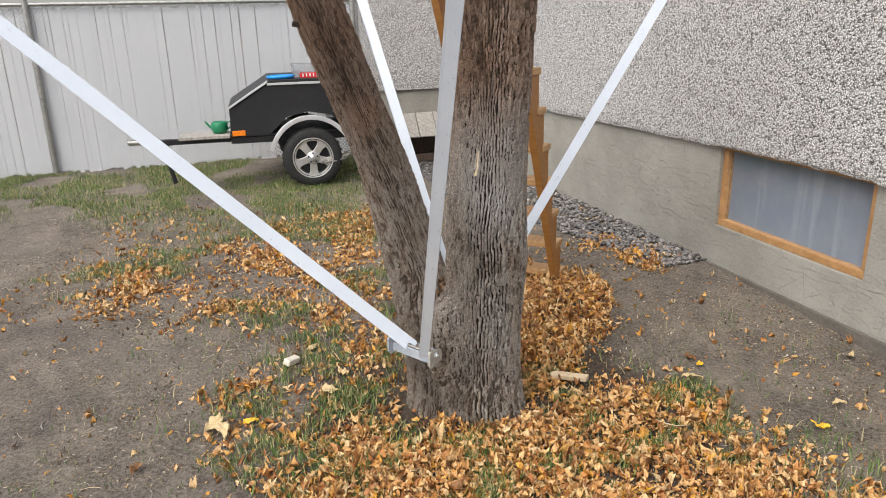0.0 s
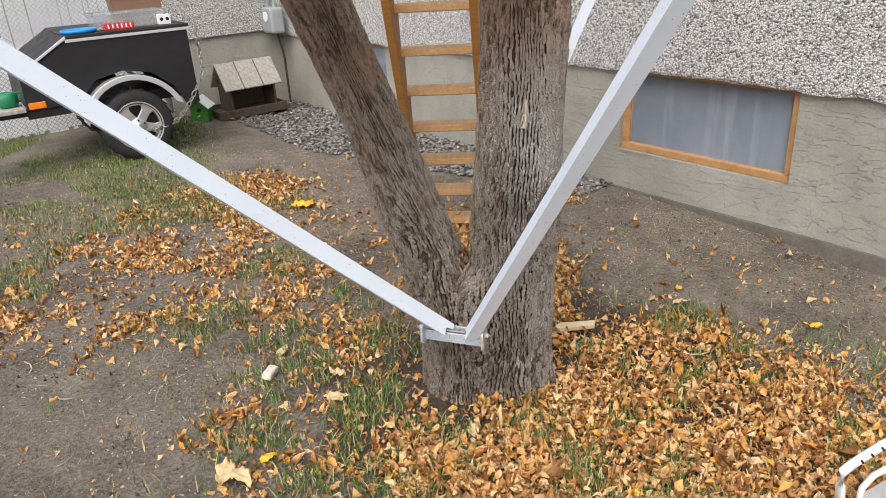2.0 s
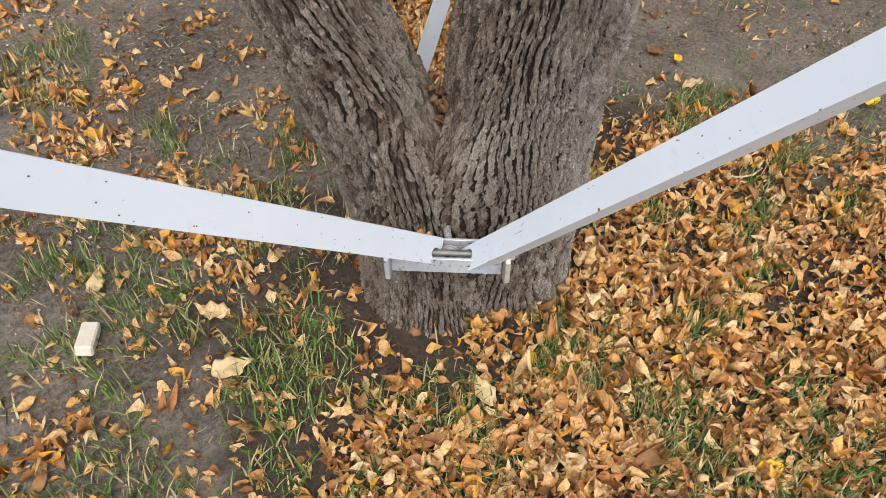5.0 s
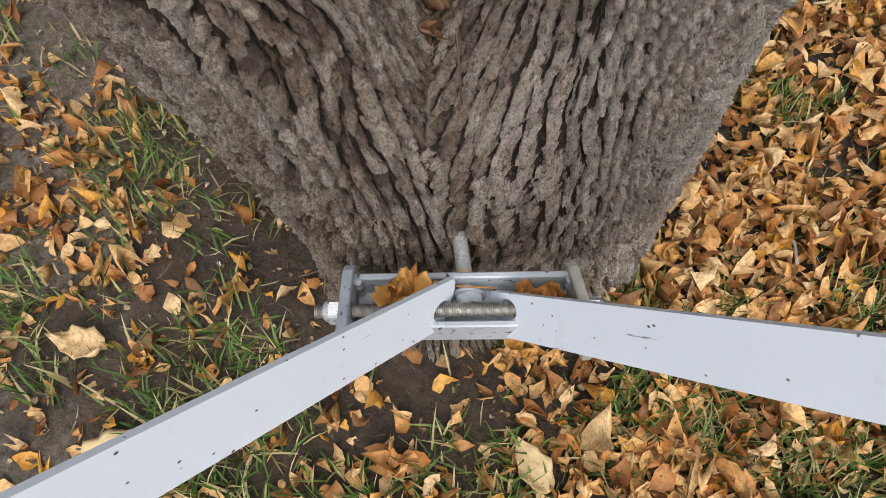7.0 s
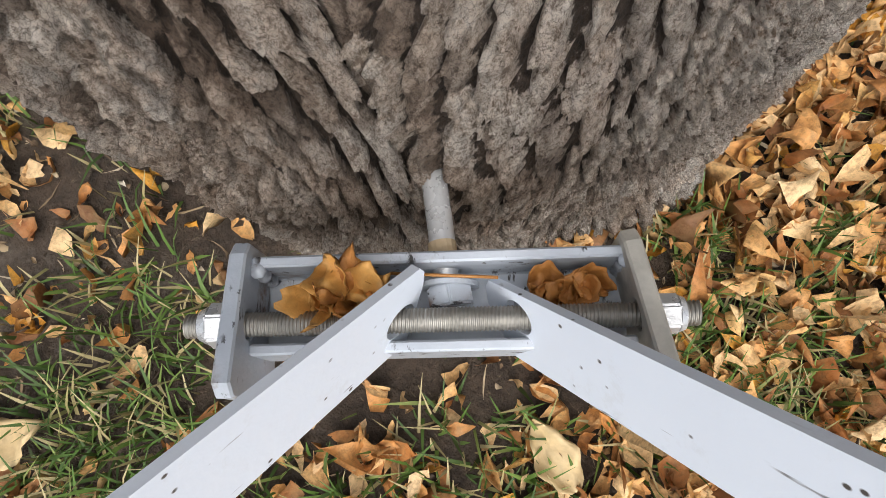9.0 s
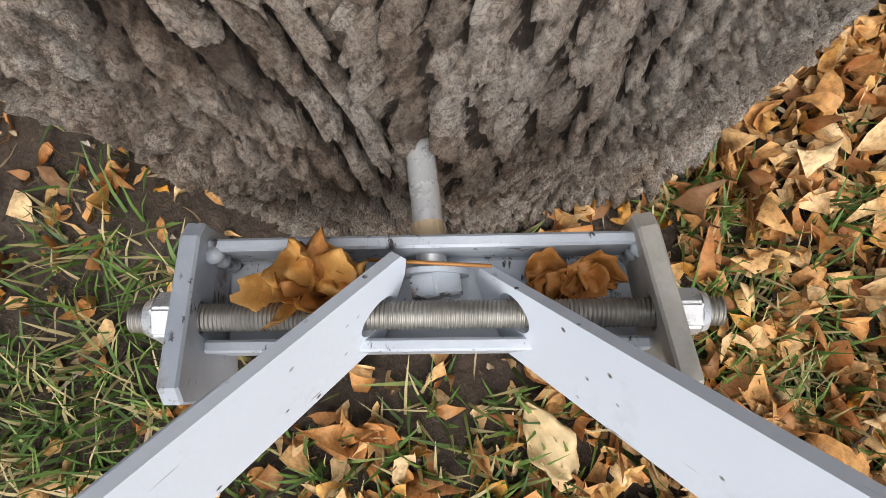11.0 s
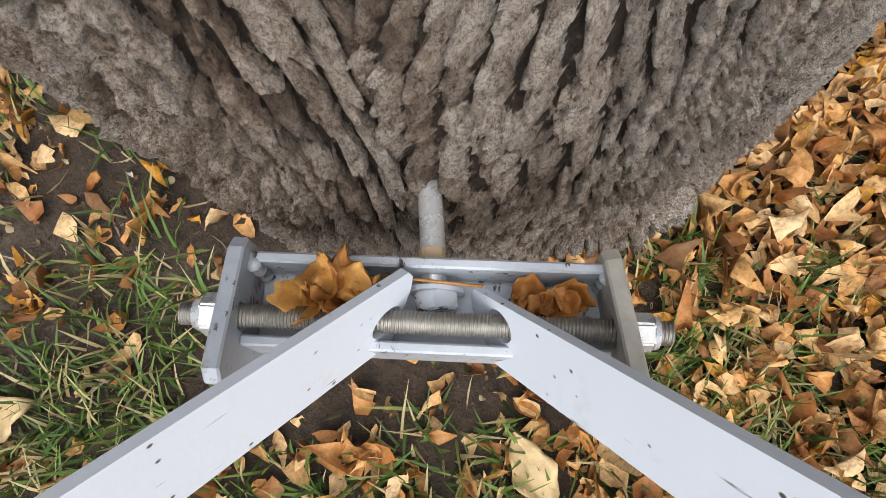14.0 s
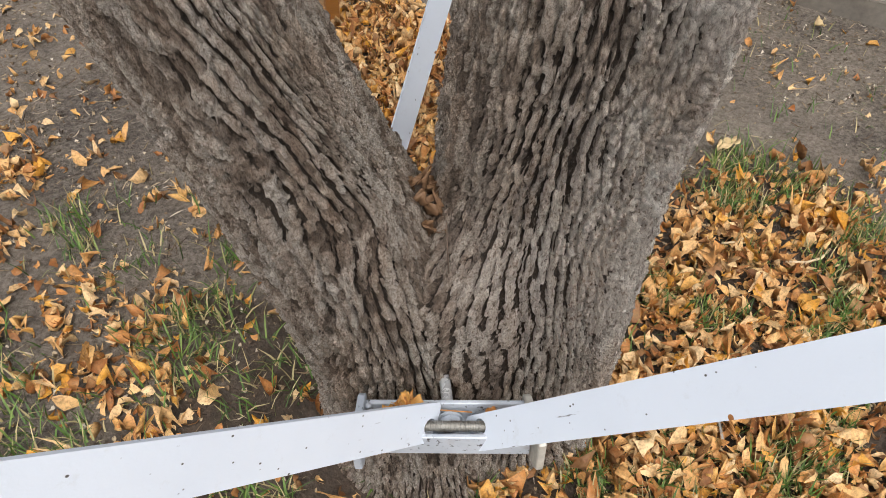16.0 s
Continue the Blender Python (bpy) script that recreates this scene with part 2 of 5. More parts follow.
def mat_white_steel():
    m = Mat("white_painted_steel", 0.42)
    c = m.ramp(m.noise(3.0, 5), (0.3, (0.615, 0.67, 0.75)), (0.7, (0.69, 0.745, 0.82)))
    c = m.mix(m.math("MULTIPLY", m.ramp(m.noise(38, 6, 0.75), (0.58, 0.0), (0.7, 1.0)), 0.22), c, (0.45, 0.45, 0.44))
    chip = m.math("MULTIPLY", m.ramp(m.voro(95, "F1", "Distance", m.scaled((0.7, 1, 1))), (0.07, 1.0), (0.12, 0.0)), m.ramp(m.noise(23, 4), (0.46, 0.0), (0.50, 1.0)))
    scratch = m.math("MULTIPLY", m.ramp(m.noise(130, 3, 0.6, m.scaled((0.12, 1, 1))), (0.66, 0.0), (0.70, 1.0)), m.ramp(m.noise(11, 3), (0.54, 0.0), (0.60, 0.8)))
    rust = m.math("MULTIPLY", m.ramp(m.voro(21), (0.055, 1.0), (0.065, 0.0)), m.ramp(m.noise(5, 2), (0.5, 0.0), (0.54, 1.0)))
    c = m.mix(rust, c, (0.30, 0.12, 0.03))
    m.color(m.mix(m.math("MAXIMUM", chip, scratch), c, (0.06, 0.055, 0.052)))
    m.bump(m.noise(90, 4), 0.0003)
    return m.m


def mat_grey_steel():
    m = Mat("grey_painted_steel", 0.4, 0.15)
    c = m.ramp(m.noise(16, 5), (0.3, (0.36, 0.40, 0.455)), (0.7, (0.54, 0.58, 0.635)))
    rust = m.ramp(m.noise(30, 6, 0.7), (0.54, 0.0), (0.64, 0.9))
    c = m.mix(m.math("MULTIPLY", rust, m.ramp(m.noise(9, 3), (0.48, 0.0), (0.6, 1.0))), c, (0.17, 0.085, 0.04))
    chip = m.math("MULTIPLY", m.ramp(m.noise(150, 4, 0.7, m.scaled((0.4, 1, 1))), (0.58, 0.0), (0.63, 1.0)), m.ramp(m.noise(40, 3), (0.46, 0.0), (0.54, 1.0)))
    m.color(m.mix(chip, c, (0.05, 0.047, 0.045)))
    m.bump(m.noise(120, 4), 0.0006)
    return m.m


def mat_zinc(name="galvanised_steel", base=(0.50, 0.49, 0.46), rough=0.34):
    m = Mat(name, rough, 0.85)
    c = m.ramp(m.noise(45, 5), (0.3, tuple(v * 0.6 for v in base)), (0.7, base))
    rust = m.ramp(m.noise(22, 6, 0.7), (0.62, 0.0), (0.72, 0.7))
    m.color(m.mix(rust, c, (0.26, 0.13, 0.06)))
    m.rough(m.ramp(m.noise(60, 4), (0.3, rough - 0.1), (0.7, rough + 0.2)))
    m.bump(m.noise(300, 3), 0.0002)
    return m.m


def mat_stones():
    m = Mat("gravel", 0.85)
    c = m.ramp(island(m), (0.0, (0.07, 0.066, 0.064)), (0.4, (0.16, 0.15, 0.145)), (0.75, (0.27, 0.25, 0.235)), (1.0, (0.42, 0.385, 0.35)))
    m.color(m.mix(0.3, c, m.ramp(m.noise(90, 5), (0.3, (0.08, 0.075, 0.07)), (0.7, (0.36, 0.34, 0.32)))))
    m.bump(m.noise(120, 4), 0.002)
    return m.m


def mat_grass():
    m = Mat("grass", 0.6)
    c = m.ramp(island(m), (0.0, (0.028, 0.065, 0.012)), (0.45, (0.08, 0.17, 0.022)), (0.66, (0.17, 0.25, 0.05)), (0.76, (0.38, 0.30, 0.14)), (1.0, (0.56, 0.45, 0.25)))
    m.color(m.mix(0.2, c, m.ramp(m.noise(2.2, 3), (0.3, (0.06, 0.12, 0.025)), (0.7, (0.18, 0.20, 0.06)))))
    return m.m


def mat_film():
    """The milky plastic film behind a cellar window's pane."""
    m = Mat("milky_film", 0.28)
    c = m.ramp(m.noise(1.7, 4, 0.55, m.scaled((1, 1, 0.5))), (0.3, (0.165, 0.195, 0.245)), (0.6, (0.25, 0.28, 0.335)), (0.8, (0.37, 0.395, 0.44)))
    streak = m.ramp(m.noise(3.0, 3, 0.6, m.scaled((3, 3, 0.18))), (0.58, 0.0), (0.74, 0.5))
    m.color(m.mix(streak, c, (0.46, 0.485, 0.525)))
    m.bump(m.noise(3, 3, 0.5, m.scaled((2, 2, 0.4))), 0.01, 0.5)
    return m.m


SOIL, BARK, STUCCO, PARGE = mat_soil(), mat_bark(), mat_stucco(), mat_parge()
CRUMB = Mat("crumbs", 0.8)
CRUMB.color(CRUMB.ramp(island(CRUMB), (0.0, (0.05, 0.035, 0.025)), (0.35, (0.16, 0.105, 0.06)), (0.6, (0.36, 0.27, 0.16)), (0.85, (0.46, 0.37, 0.25)), (1.0, (0.60, 0.54, 0.45))))
CRUMB = CRUMB.m
LEAF, LEAF_ONE, GRASS, STONES = mat_leaf("dry_leaf", island), mat_leaf("dry_leaf_single", per_object), mat_grass(), mat_stones()
WHITE_STEEL, GREY_STEEL, ZINC = mat_white_steel(), mat_grey_steel(), mat_zinc()
THREAD = mat_zinc("threaded_zinc", (0.42, 0.40, 0.36), 0.42)
CHROME = mat_zinc("bright_zinc", (0.72, 0.70, 0.68), 0.22)
BRIGHT = worn("bright_zinc_plate", (0.60, 0.61, 0.62), 0.16, 40, 0.3, 0.45)
DULL_ZINC = mat_zinc("dull_zinc_plate", (0.60, 0.575, 0.51), 0.55)
DULL_ZINC.node_tree.nodes["Principled BSDF"].inputs["Metallic"].default_value = 0.35
DARK_CONCRETE = worn("dark_concrete", (0.15, 0.132, 0.11), 0.35, 6, 0.9, 0.0, 0.004, 60)
WIRE = worn("wire", (0.42, 0.425, 0.43), 0.15, 20, 0.5, 0.2)
STAIN = mat_wood("orange_stained_wood", (0.30, 0.125, 0.028), (0.44, 0.205, 0.055), 0.5)
STAIN_TREAD = mat_wood("orange_stained_tread", (0.40, 0.215, 0.085), (0.58, 0.36, 0.17), 0.55, (0.7, 9, 9))
FRAME_WOOD = mat_wood("window_frame_wood", (0.34, 0.17, 0.06), (0.52, 0.30, 0.13), 0.55, (4, 4, 4))
GREY_WOOD = mat_wood("weathered_wood", (0.22, 0.20, 0.175), (0.46, 0.43, 0.385), 0.85, (6, 6, 1.2))
DARK_WOOD = mat_wood("dark_brown_wood", (0.045, 0.03, 0.02), (0.10, 0.068, 0.047), 0.8, (6, 6, 1.2))
PALE_WOOD = mat_wood("pale_split_wood", (0.50, 0.37, 0.22), (0.68, 0.55, 0.37), 0.75, (5, 5, 5))
FILM = mat_film()
BLACK = worn("black_panel", (0.013, 0.013, 0.015), 0.4, 5, 0.5)
BLACK_STEEL = worn("black_steel", (0.022, 0.022, 0.024), 0.4, 9, 0.5, 0.3)
RUBBER = worn("rubber", (0.02, 0.02, 0.02), 0.35, 14, 0.85, 0.0, 0.001, 80)
ALLOY = worn("alloy", (0.58, 0.575, 0.56), 0.12, 12, 0.38, 0.7)
ALU = worn("aluminium_trim", (0.66, 0.665, 0.67), 0.12, 15, 0.42, 0.5)
WHITE = worn("white_plastic", (0.78, 0.79, 0.80), 0.06, 6, 0.5)
SLAT = worn("white_slat", (0.90, 0.905, 0.915), 0.05, 2.5, 0.38, 0.0, 0.0004, 60)
CONDUIT = worn("grey_meter_paint", (0.36, 0.375, 0.39), 0.12, 8, 0.55, 0.2)
BLUE = worn("blue_plastic", (0.02, 0.27, 0.72), 0.1, 9, 0.35)
RED = worn("red_plastic", (0.62, 0.025, 0.025), 0.12, 9, 0.35)
GREEN = worn("green_plastic", (0.01, 0.20, 0.085), 0.15, 9, 0.4)
GREEN_PAINT = worn("green_paint", (0.05, 0.23, 0.03), 0.2, 9, 0.6)
ORANGE = worn("orange_reflector", (0.85, 0.22, 0.01), 0.08, 9, 0.25)
TERRACOTTA = worn("brown_planter", (0.27, 0.15, 0.095), 0.15, 6, 0.6)
DARK = worn("dark_brown_rim", (0.05, 0.035, 0.028), 0.2, 9, 0.6)
# near-black coat that paints the unlit inside of openings onto solid parts
HOLE_DARK = worn("cavity_dark", (0.012, 0.011, 0.01), 0.2, 9, 0.9)
BROWN_LEAF = worn("brown_leaf", (0.15, 0.08, 0.038), 0.35, 40, 0.7, 0.0, 0.001)
YELLOW = worn("yellow_leaf", (0.78, 0.46, 0.03), 0.22, 30, 0.55, 0.0, 0.001)
GOLDEN = worn("golden_leaf", (0.56, 0.29, 0.075), 0.4, 45, 0.6, 0.0, 0.001)
RUSSET = worn("russet_leaf", (0.40, 0.17, 0.04), 0.45, 45, 0.6, 0.0, 0.001)
CREAM_PAINT = worn("cream_paint", (0.70, 0.64, 0.53), 0.12, 30, 0.6)
CREAM = worn("cream_leaf", (0.60, 0.45, 0.24), 0.18, 30, 0.6, 0.0, 0.001)
CLEAR = Mat("clear_plastic", 0.12)
CLEAR.color((0.86, 0.88, 0.89))
CLEAR.b.inputs["Transmission Weight"].default_value = 0.85
CLEAR = CLEAR.m
GLASS = Mat("glass", 0.03)
GLASS.color((0.95, 0.97, 0.98))
GLASS.b.inputs["Transmission Weight"].default_value = 1.0
GLASS = GLASS.m


# ---- building helpers ----
def mesh_object(name, bm, material, smooth=False):
    me = bpy.data.meshes.new(name)
    bmesh.ops.recalc_face_normals(bm, faces=bm.faces)
    bm.to_mesh(me)
    bm.free()
    me.materials.append(material)
    if smooth:
        me.polygons.foreach_set("use_smooth", [True] * len(me.polygons))
    return new(name, me)


def array_mesh(name, verts, quads, material, smooth=False):
    """A mesh object from arrays of places and of four-cornered faces."""
    me = bpy.data.meshes.new(name)
    n, f = len(verts), len(quads)
    me.vertices.add(n)
    me.vertices.foreach_set("co", np.asarray(verts, np.float32).ravel())
    me.loops.add(4 * f)
    me.loops.foreach_set("vertex_index", np.asarray(quads, np.int32).ravel())
    me.polygons.add(f)
    me.polygons.foreach_set("loop_start", np.arange(0, 4 * f, 4, dtype=np.int32))
    me.update(calc_edges=True)
    me.validate()
    me.materials.append(material)
    if smooth:
        me.polygons.foreach_set("use_smooth", [True] * len(me.polygons))
    return new(name, me)


def thing(name, m, label, category, group="", kind=""):
    ob = new(name)
    ob.matrix_world = m
    ob.empty_display_size = 0.05
    return tagged(ob, label, category, group, kind)


def part(name, bm, material, parent, label="", m=None, smooth=False):
    ob = mesh_object(name, bm, material, smooth)
    ob.parent = parent
    if m is not None:
        ob.matrix_local = m
    return tagged(ob, label)


def box(size, at=(0, 0, 0), bevel=0.003, seg=1, bm=None):
    b = bm or bmesh.new()
    g = bmesh.ops.create_cube(b, size=1, matrix=Matrix.Translation(at) @ Matrix.Diagonal((*size, 1)))
    if bevel:
        es = list({e for v in g["verts"] for e in v.link_edges})
        bmesh.ops.bevel(b, geom=es, offset=min(bevel, 0.45 * min(size)), segments=seg, profile=0.5, affect="EDGES")
    return b


def rod_between(a, c, r, sides=12, bm=None, r2=None):
    b = bm or bmesh.new()
    a, c = Vector(a), Vector(c)
    m = Matrix.Translation((a + c) / 2) @ (c - a).to_track_quat("Z", "Y").to_matrix().to_4x4()
    bmesh.ops.create_cone(b, cap_ends=True, segments=sides, radius1=r, radius2=r if r2 is None else r2, depth=(c - a).length, matrix=m)
    return b


def prism(outline, depth, holes=(), bevel=0.0):
    """A plate: an outline in x, y with holes, pushed along z by depth."""
    b = bmesh.new()
    for ring in (outline, *holes):
        vs = [b.verts.new((x, y, 0)) for x, y in ring]
        for i, v in enumerate(vs):
            b.edges.new((v, vs[(i + 1) % len(vs)]))
    bmesh.ops.triangle_fill(b, edges=b.edges[:], use_beauty=True)
    g = bmesh.ops.extrude_face_region(b, geom=b.faces[:])
    bmesh.ops.translate(b, vec=(0, 0, depth), verts=[v for v in g["geom"] if isinstance(v, bmesh.types.BMVert)])
    if bevel:
        es = [e for e in b.edges if len(e.link_faces) == 2 and e.calc_face_angle(0) > 1.0]
        bmesh.ops.bevel(b, geom=es, offset=bevel, segments=1, affect="EDGES")
    return b


def circle(cx, cy, rx, ry=None, n=24):
    ry = rx if ry is None else ry
    return [(cx + rx * math.cos(2 * math.pi * i / n), cy + ry * math.sin(2 * math.pi * i / n)) for i in range(n)]


def lathe(profile, sides=24, caps=True):
    """A turned body round z: (radius, height) from bottom to top."""
    b = bmesh.new()
    rings = []
    for r, h in profile:
        rings.append([b.verts.new((r * math.cos(2 * math.pi * i / sides), r * math.sin(2 * math.pi * i / sides), h)) for i in range(sides)])
    for lo, hi in zip(rings, rings[1:]):
        for i in range(sides):
            j = (i + 1) % sides
            b.faces.new((lo[i], lo[j], hi[j], hi[i]))
    for ring in (rings[0], rings[-1]):
        if caps and (ring[0].co.xy).length > 1e-4:
            b.faces.new(ring)
    return b


def tube(points, r, sides=8, bm=None):
    """A round bar along a line of places."""
    b = bm or bmesh.new()
    pts = [Vector(p) for p in points]
    rings = []
    for i, p in enumerate(pts):
        d = (pts[min(i + 1, len(pts) - 1)] - pts[max(i - 1, 0)]).normalized()
        m = d.to_track_quat("Z", "Y").to_matrix()
        rings.append([b.verts.new(p + m @ Vector((r * math.cos(2 * math.pi * k / sides), r * math.sin(2 * math.pi * k / sides), 0))) for k in range(sides)])
    for lo, hi in zip(rings, rings[1:]):
        for i in range(sides):
            j = (i + 1) % sides
            b.faces.new((lo[i], lo[j], hi[j], hi[i]))
    b.faces.new(rings[0]), b.faces.new(rings[-1])
    return b


def axes(origin, x, y):
    """A pose whose x runs along x and whose z is square to x and y."""
    x = Vector(x).normalized()
    z = x.cross(Vector(y)).normalized()
    y = z.cross(x)
    m = Matrix((x, y, z)).transposed().to_4x4()
    m.translation = origin
    return m


# smooth random fields on arrays
def hash2(i, j, k):
    h = (i * 374761393 + j * 668265263 + k * 1274126177) & 0xFFFFFFFF
    h = ((h ^ (h >> 13)) * 1103515245) & 0xFFFFFFFF
    return ((h ^ (h >> 16)) & 0xFFFFFF) / float(0x1000000)


def field(x, y, k=0, wrap=0):
    """Value noise in 0..1; wrap: cells after which x repeats."""
    i, j = np.floor(x).astype(np.int64), np.floor(y).astype(np.int64)
    fx, fy = x - i, y - j
    fx, fy = fx * fx * (3 - 2 * fx), fy * fy * (3 - 2 * fy)
    w = (lambda a: a % wrap) if wrap else (lambda a: a)
    a, b = hash2(w(i), j, k), hash2(w(i + 1), j, k)
    c, d = hash2(w(i), j + 1, k), hash2(w(i + 1), j + 1, k)
    return (a * (1 - fx) + b * fx) * (1 - fy) + (c * (1 - fx) + d * fx) * fy


def rough_field(x, y, k=0):
    return (field(x, y, k) + 0.5 * field(2 * x, 2 * y, k + 1) + 0.25 * field(4 * x, 4 * y, k + 2)) / 1.75


def cells(x, y, k, wrap):
    """The two nearest distances to scattered points, with x repeating after wrap cells."""
    i, j = np.floor(x).astype(np.int64), np.floor(y).astype(np.int64)
    f1, f2 = np.full(x.shape, 9.0), np.full(x.shape, 9.0)
    best = np.zeros(x.shape)
    for di in (-1, 0, 1):
        for dj in (-1, 0, 1):
            ci, cj = i + di, j + dj
            px = ci + 0.15 + 0.7 * hash2(ci % wrap, cj, k)
            py = cj + hash2(ci % wrap, cj, k + 7)
            d = np.hypot(px - x, py - y)
            nearer = d < f1
            f2 = np.where(nearer, f1, np.minimum(f2, d))
            best = np.where(nearer, hash2(ci % wrap, cj, k + 3), best)
            f1 = np.where(nearer, d, f1)
    return f1, f2, best


def step(a, b, x):
    t = np.clip((x - a) / (b - a), 0, 1)
    return t * t * (3 - 2 * t)


# ---- ground ----
def ground_z(x, y):
    """The lawn rises gently from the open yard to the tree and lies level past it."""
    x, y = np.asarray(x, float), np.asarray(y, float)
    s = -0.299 * x + 0.954 * y
    base = 0.055 - 0.0524 * np.logaddexp(0, (3.45 - s) * 5) / 5
    base = np.maximum(base, -0.16)
    base = base + 0.06 * step(4.2, 6.2, y) * step(0.0, -1.2, x) - 0.04 * step(5.5, 8.0, y) * step(-0.4, 0.6, x)
    lump = 0.022 * (rough_field(x * 1.7 + 40, y * 1.7 + 40, 3) - 0.5) + 0.010 * (rough_field(x * 9 + 90, y * 9 + 90, 9) - 0.5)
    return base + lump


def spread(lo, hi, fine_lo, fine_hi, fine, reach):
    inner = np.arange(fine_lo, fine_hi, fine)
    grow = fine * np.cumsum(1.16 ** np.arange(1, 60))
    left, right = fine_lo - grow[::-1], inner[-1] + grow
    return np.concatenate([[-reach], left[left > lo], inner, right[right < hi], [reach]])


gx = spread(-60, 60, -2.2, 2.3, 0.022, 400.0)
gy = spread(-60, 60, 0.6, 5.0, 0.022, 400.0)
GX, GY = np.meshgrid(gx, gy)
GZ = ground_z(GX, GY)
nx, ny = len(gx), len(gy)
idx = np.arange(nx * ny).reshape(ny, nx)
ground = array_mesh("ground", np.stack([GX.ravel(), GY.ravel(), GZ.ravel()], 1), np.stack([idx[:-1, :-1].ravel(), idx[:-1, 1:].ravel(), idx[1:, 1:].ravel(), idx[1:, :-1].ravel()], 1), SOIL, True)
tagged(ground, "bare grey-brown trodden soil of a back yard", "ground", kind="structure")


def gz(x, y):
    return float(ground_z(x, y))


# ---- house ----
WALL_AT, FAR = Vector((1.648, 4.18, 0)), Vector((-0.299, 0.954, 0)).normalized()
OUT = Vector((-0.954, -0.299, 0)).normalized()
# x runs from the corner towards the open yard, z is up, y points out of the house
CORNER_K = 4.62
CORNER = WALL_AT + FAR * CORNER_K
HOUSE = Matrix((-FAR, OUT, (0, 0, 1))).transposed().to_4x4()
HOUSE.translation = CORNER
STUCCO_Z, WALL_TOP, WALL_END = 0.752, 3.1, 11.0


def stucco_edge(x):
    """The height of the stucco's lower edge: it climbs a little from the corner to the near window."""
    return STUCCO_Z + 0.044 * min(max((x - 1.2) / 3.2, 0.0), 1.0)


WINDOWS = [(CORNER_K - 0.03, CORNER_K + 1.06, 0.305, 0.806), (CORNER_K - 3.72, CORNER_K - 2.62, 0.29, 0.762)]


def wall_of_boxes(name, spans, material, label):
    b = bmesh.new()
    for x0, x1, y0, y1, z0, z1 in spans:
        box((x1 - x0, y1 - y0, z1 - z0), ((x0 + x1) / 2, (y0 + y1) / 2, (z0 + z1) / 2), 0, bm=b)
    ob = mesh_object(name, b, material)
    ob.matrix_world = HOUSE
    return tagged(ob, label, "wall", kind="structure")


xs = [-0.25]
low = []
for x0, x1, z0, z1 in sorted(WINDOWS):
    low.append((xs[-1], x0, -0.25, 0.0, -0.4, 0.82))
    low.append((x0, x1, -0.25, 0.0, -0.4, z0))
    xs.append(x1)
low.append((xs[-1], WALL_END, -0.25, 0.0, -0.4, 0.82))
foundation = wall_of_boxes("wall_foundation_east", low, PARGE, "grey parged concrete foundation wall with trowel marks")
# footing course in a darker concrete than the wall above
footing = wall_of_boxes("wall_footing_east", [(3.6, WALL_END, 0.002, 0.022, -0.4, 0.062)], DARK_CONCRETE, "rough concrete footing course at the foot of the wall")
wall_of_boxes("wall_core_east", [(-0.25, WALL_END, -0.25, 0.0, 0.8202, WALL_TOP)], PARGE, "concrete house wall behind the stucco")
shell = prism([(0.0, stucco_edge(0) + 0.012), (1.2, stucco_edge(1.2) + 0.012), (4.4, stucco_edge(4.4) + 0.012), (WALL_END, stucco_edge(9) + 0.012), (WALL_END, WALL_TOP), (0.0, WALL_TOP)], 0.032)
upper = mesh_object("wall_stucco_east", shell, STUCCO)
upper.matrix_world = HOUSE @ Matrix(((1, 0, 0, 0), (0, 0, 1, 0.003), (0, 1, 0, 0), (0, 0, 0, 1)))
tagged(upper, "white pebble-dash stucco wall above the foundation", "wall", kind="structure")
RET = 1.22
wall_of_boxes("wall_foundation_north", [(-0.252, -0.002, 0.002, RET, -0.4, STUCCO_Z + 0.055)], PARGE, "grey concrete foundation of the return wall")
wall_of_boxes("wall_stucco_north", [(-0.252, 0.036, 0.037, RET + 0.03, STUCCO_Z + 0.058, WALL_TOP)], STUCCO, "white pebble-dash stucco return wall")


def ragged_lip(k):
    """The stucco's uneven lower edge: a thin drip of pebbles under its face."""
    b = bmesh.new()
    n = 330
    vs = []
    for i in range(n + 1):
        x = WALL_END * i / n
        drop = 0.010 + 0.016 * float(field(np.array(x * 21.0), np.array(3.3), k)) + 0.008 * float(field(np.array(x * 63.0), np.array(8.3), k))
        inside = any(x0 - 0.02 < x < x1 + 0.02 for x0, x1, _, _ in WINDOWS)
        drop *= 1.0 if not inside else 0.6
        e = stucco_edge(x) + 0.011
        vs.append([b.verts.new((x, 0.0355, e)), b.verts.new((x, 0.030, e - drop)), b.verts.new((x, 0.002, e - drop * 0.7))])
    for p, q in zip(vs, vs[1:]):
        for r in (0, 1):
            b.faces.new((p[r], q[r], q[r + 1], p[r + 1]))
    ob = mesh_object("trim", b, STUCCO)
    ob.matrix_world = HOUSE
    tagged(ob, "ragged lower edge of the pebble-dash stucco", "trim", kind="structure")


ragged_lip(5)


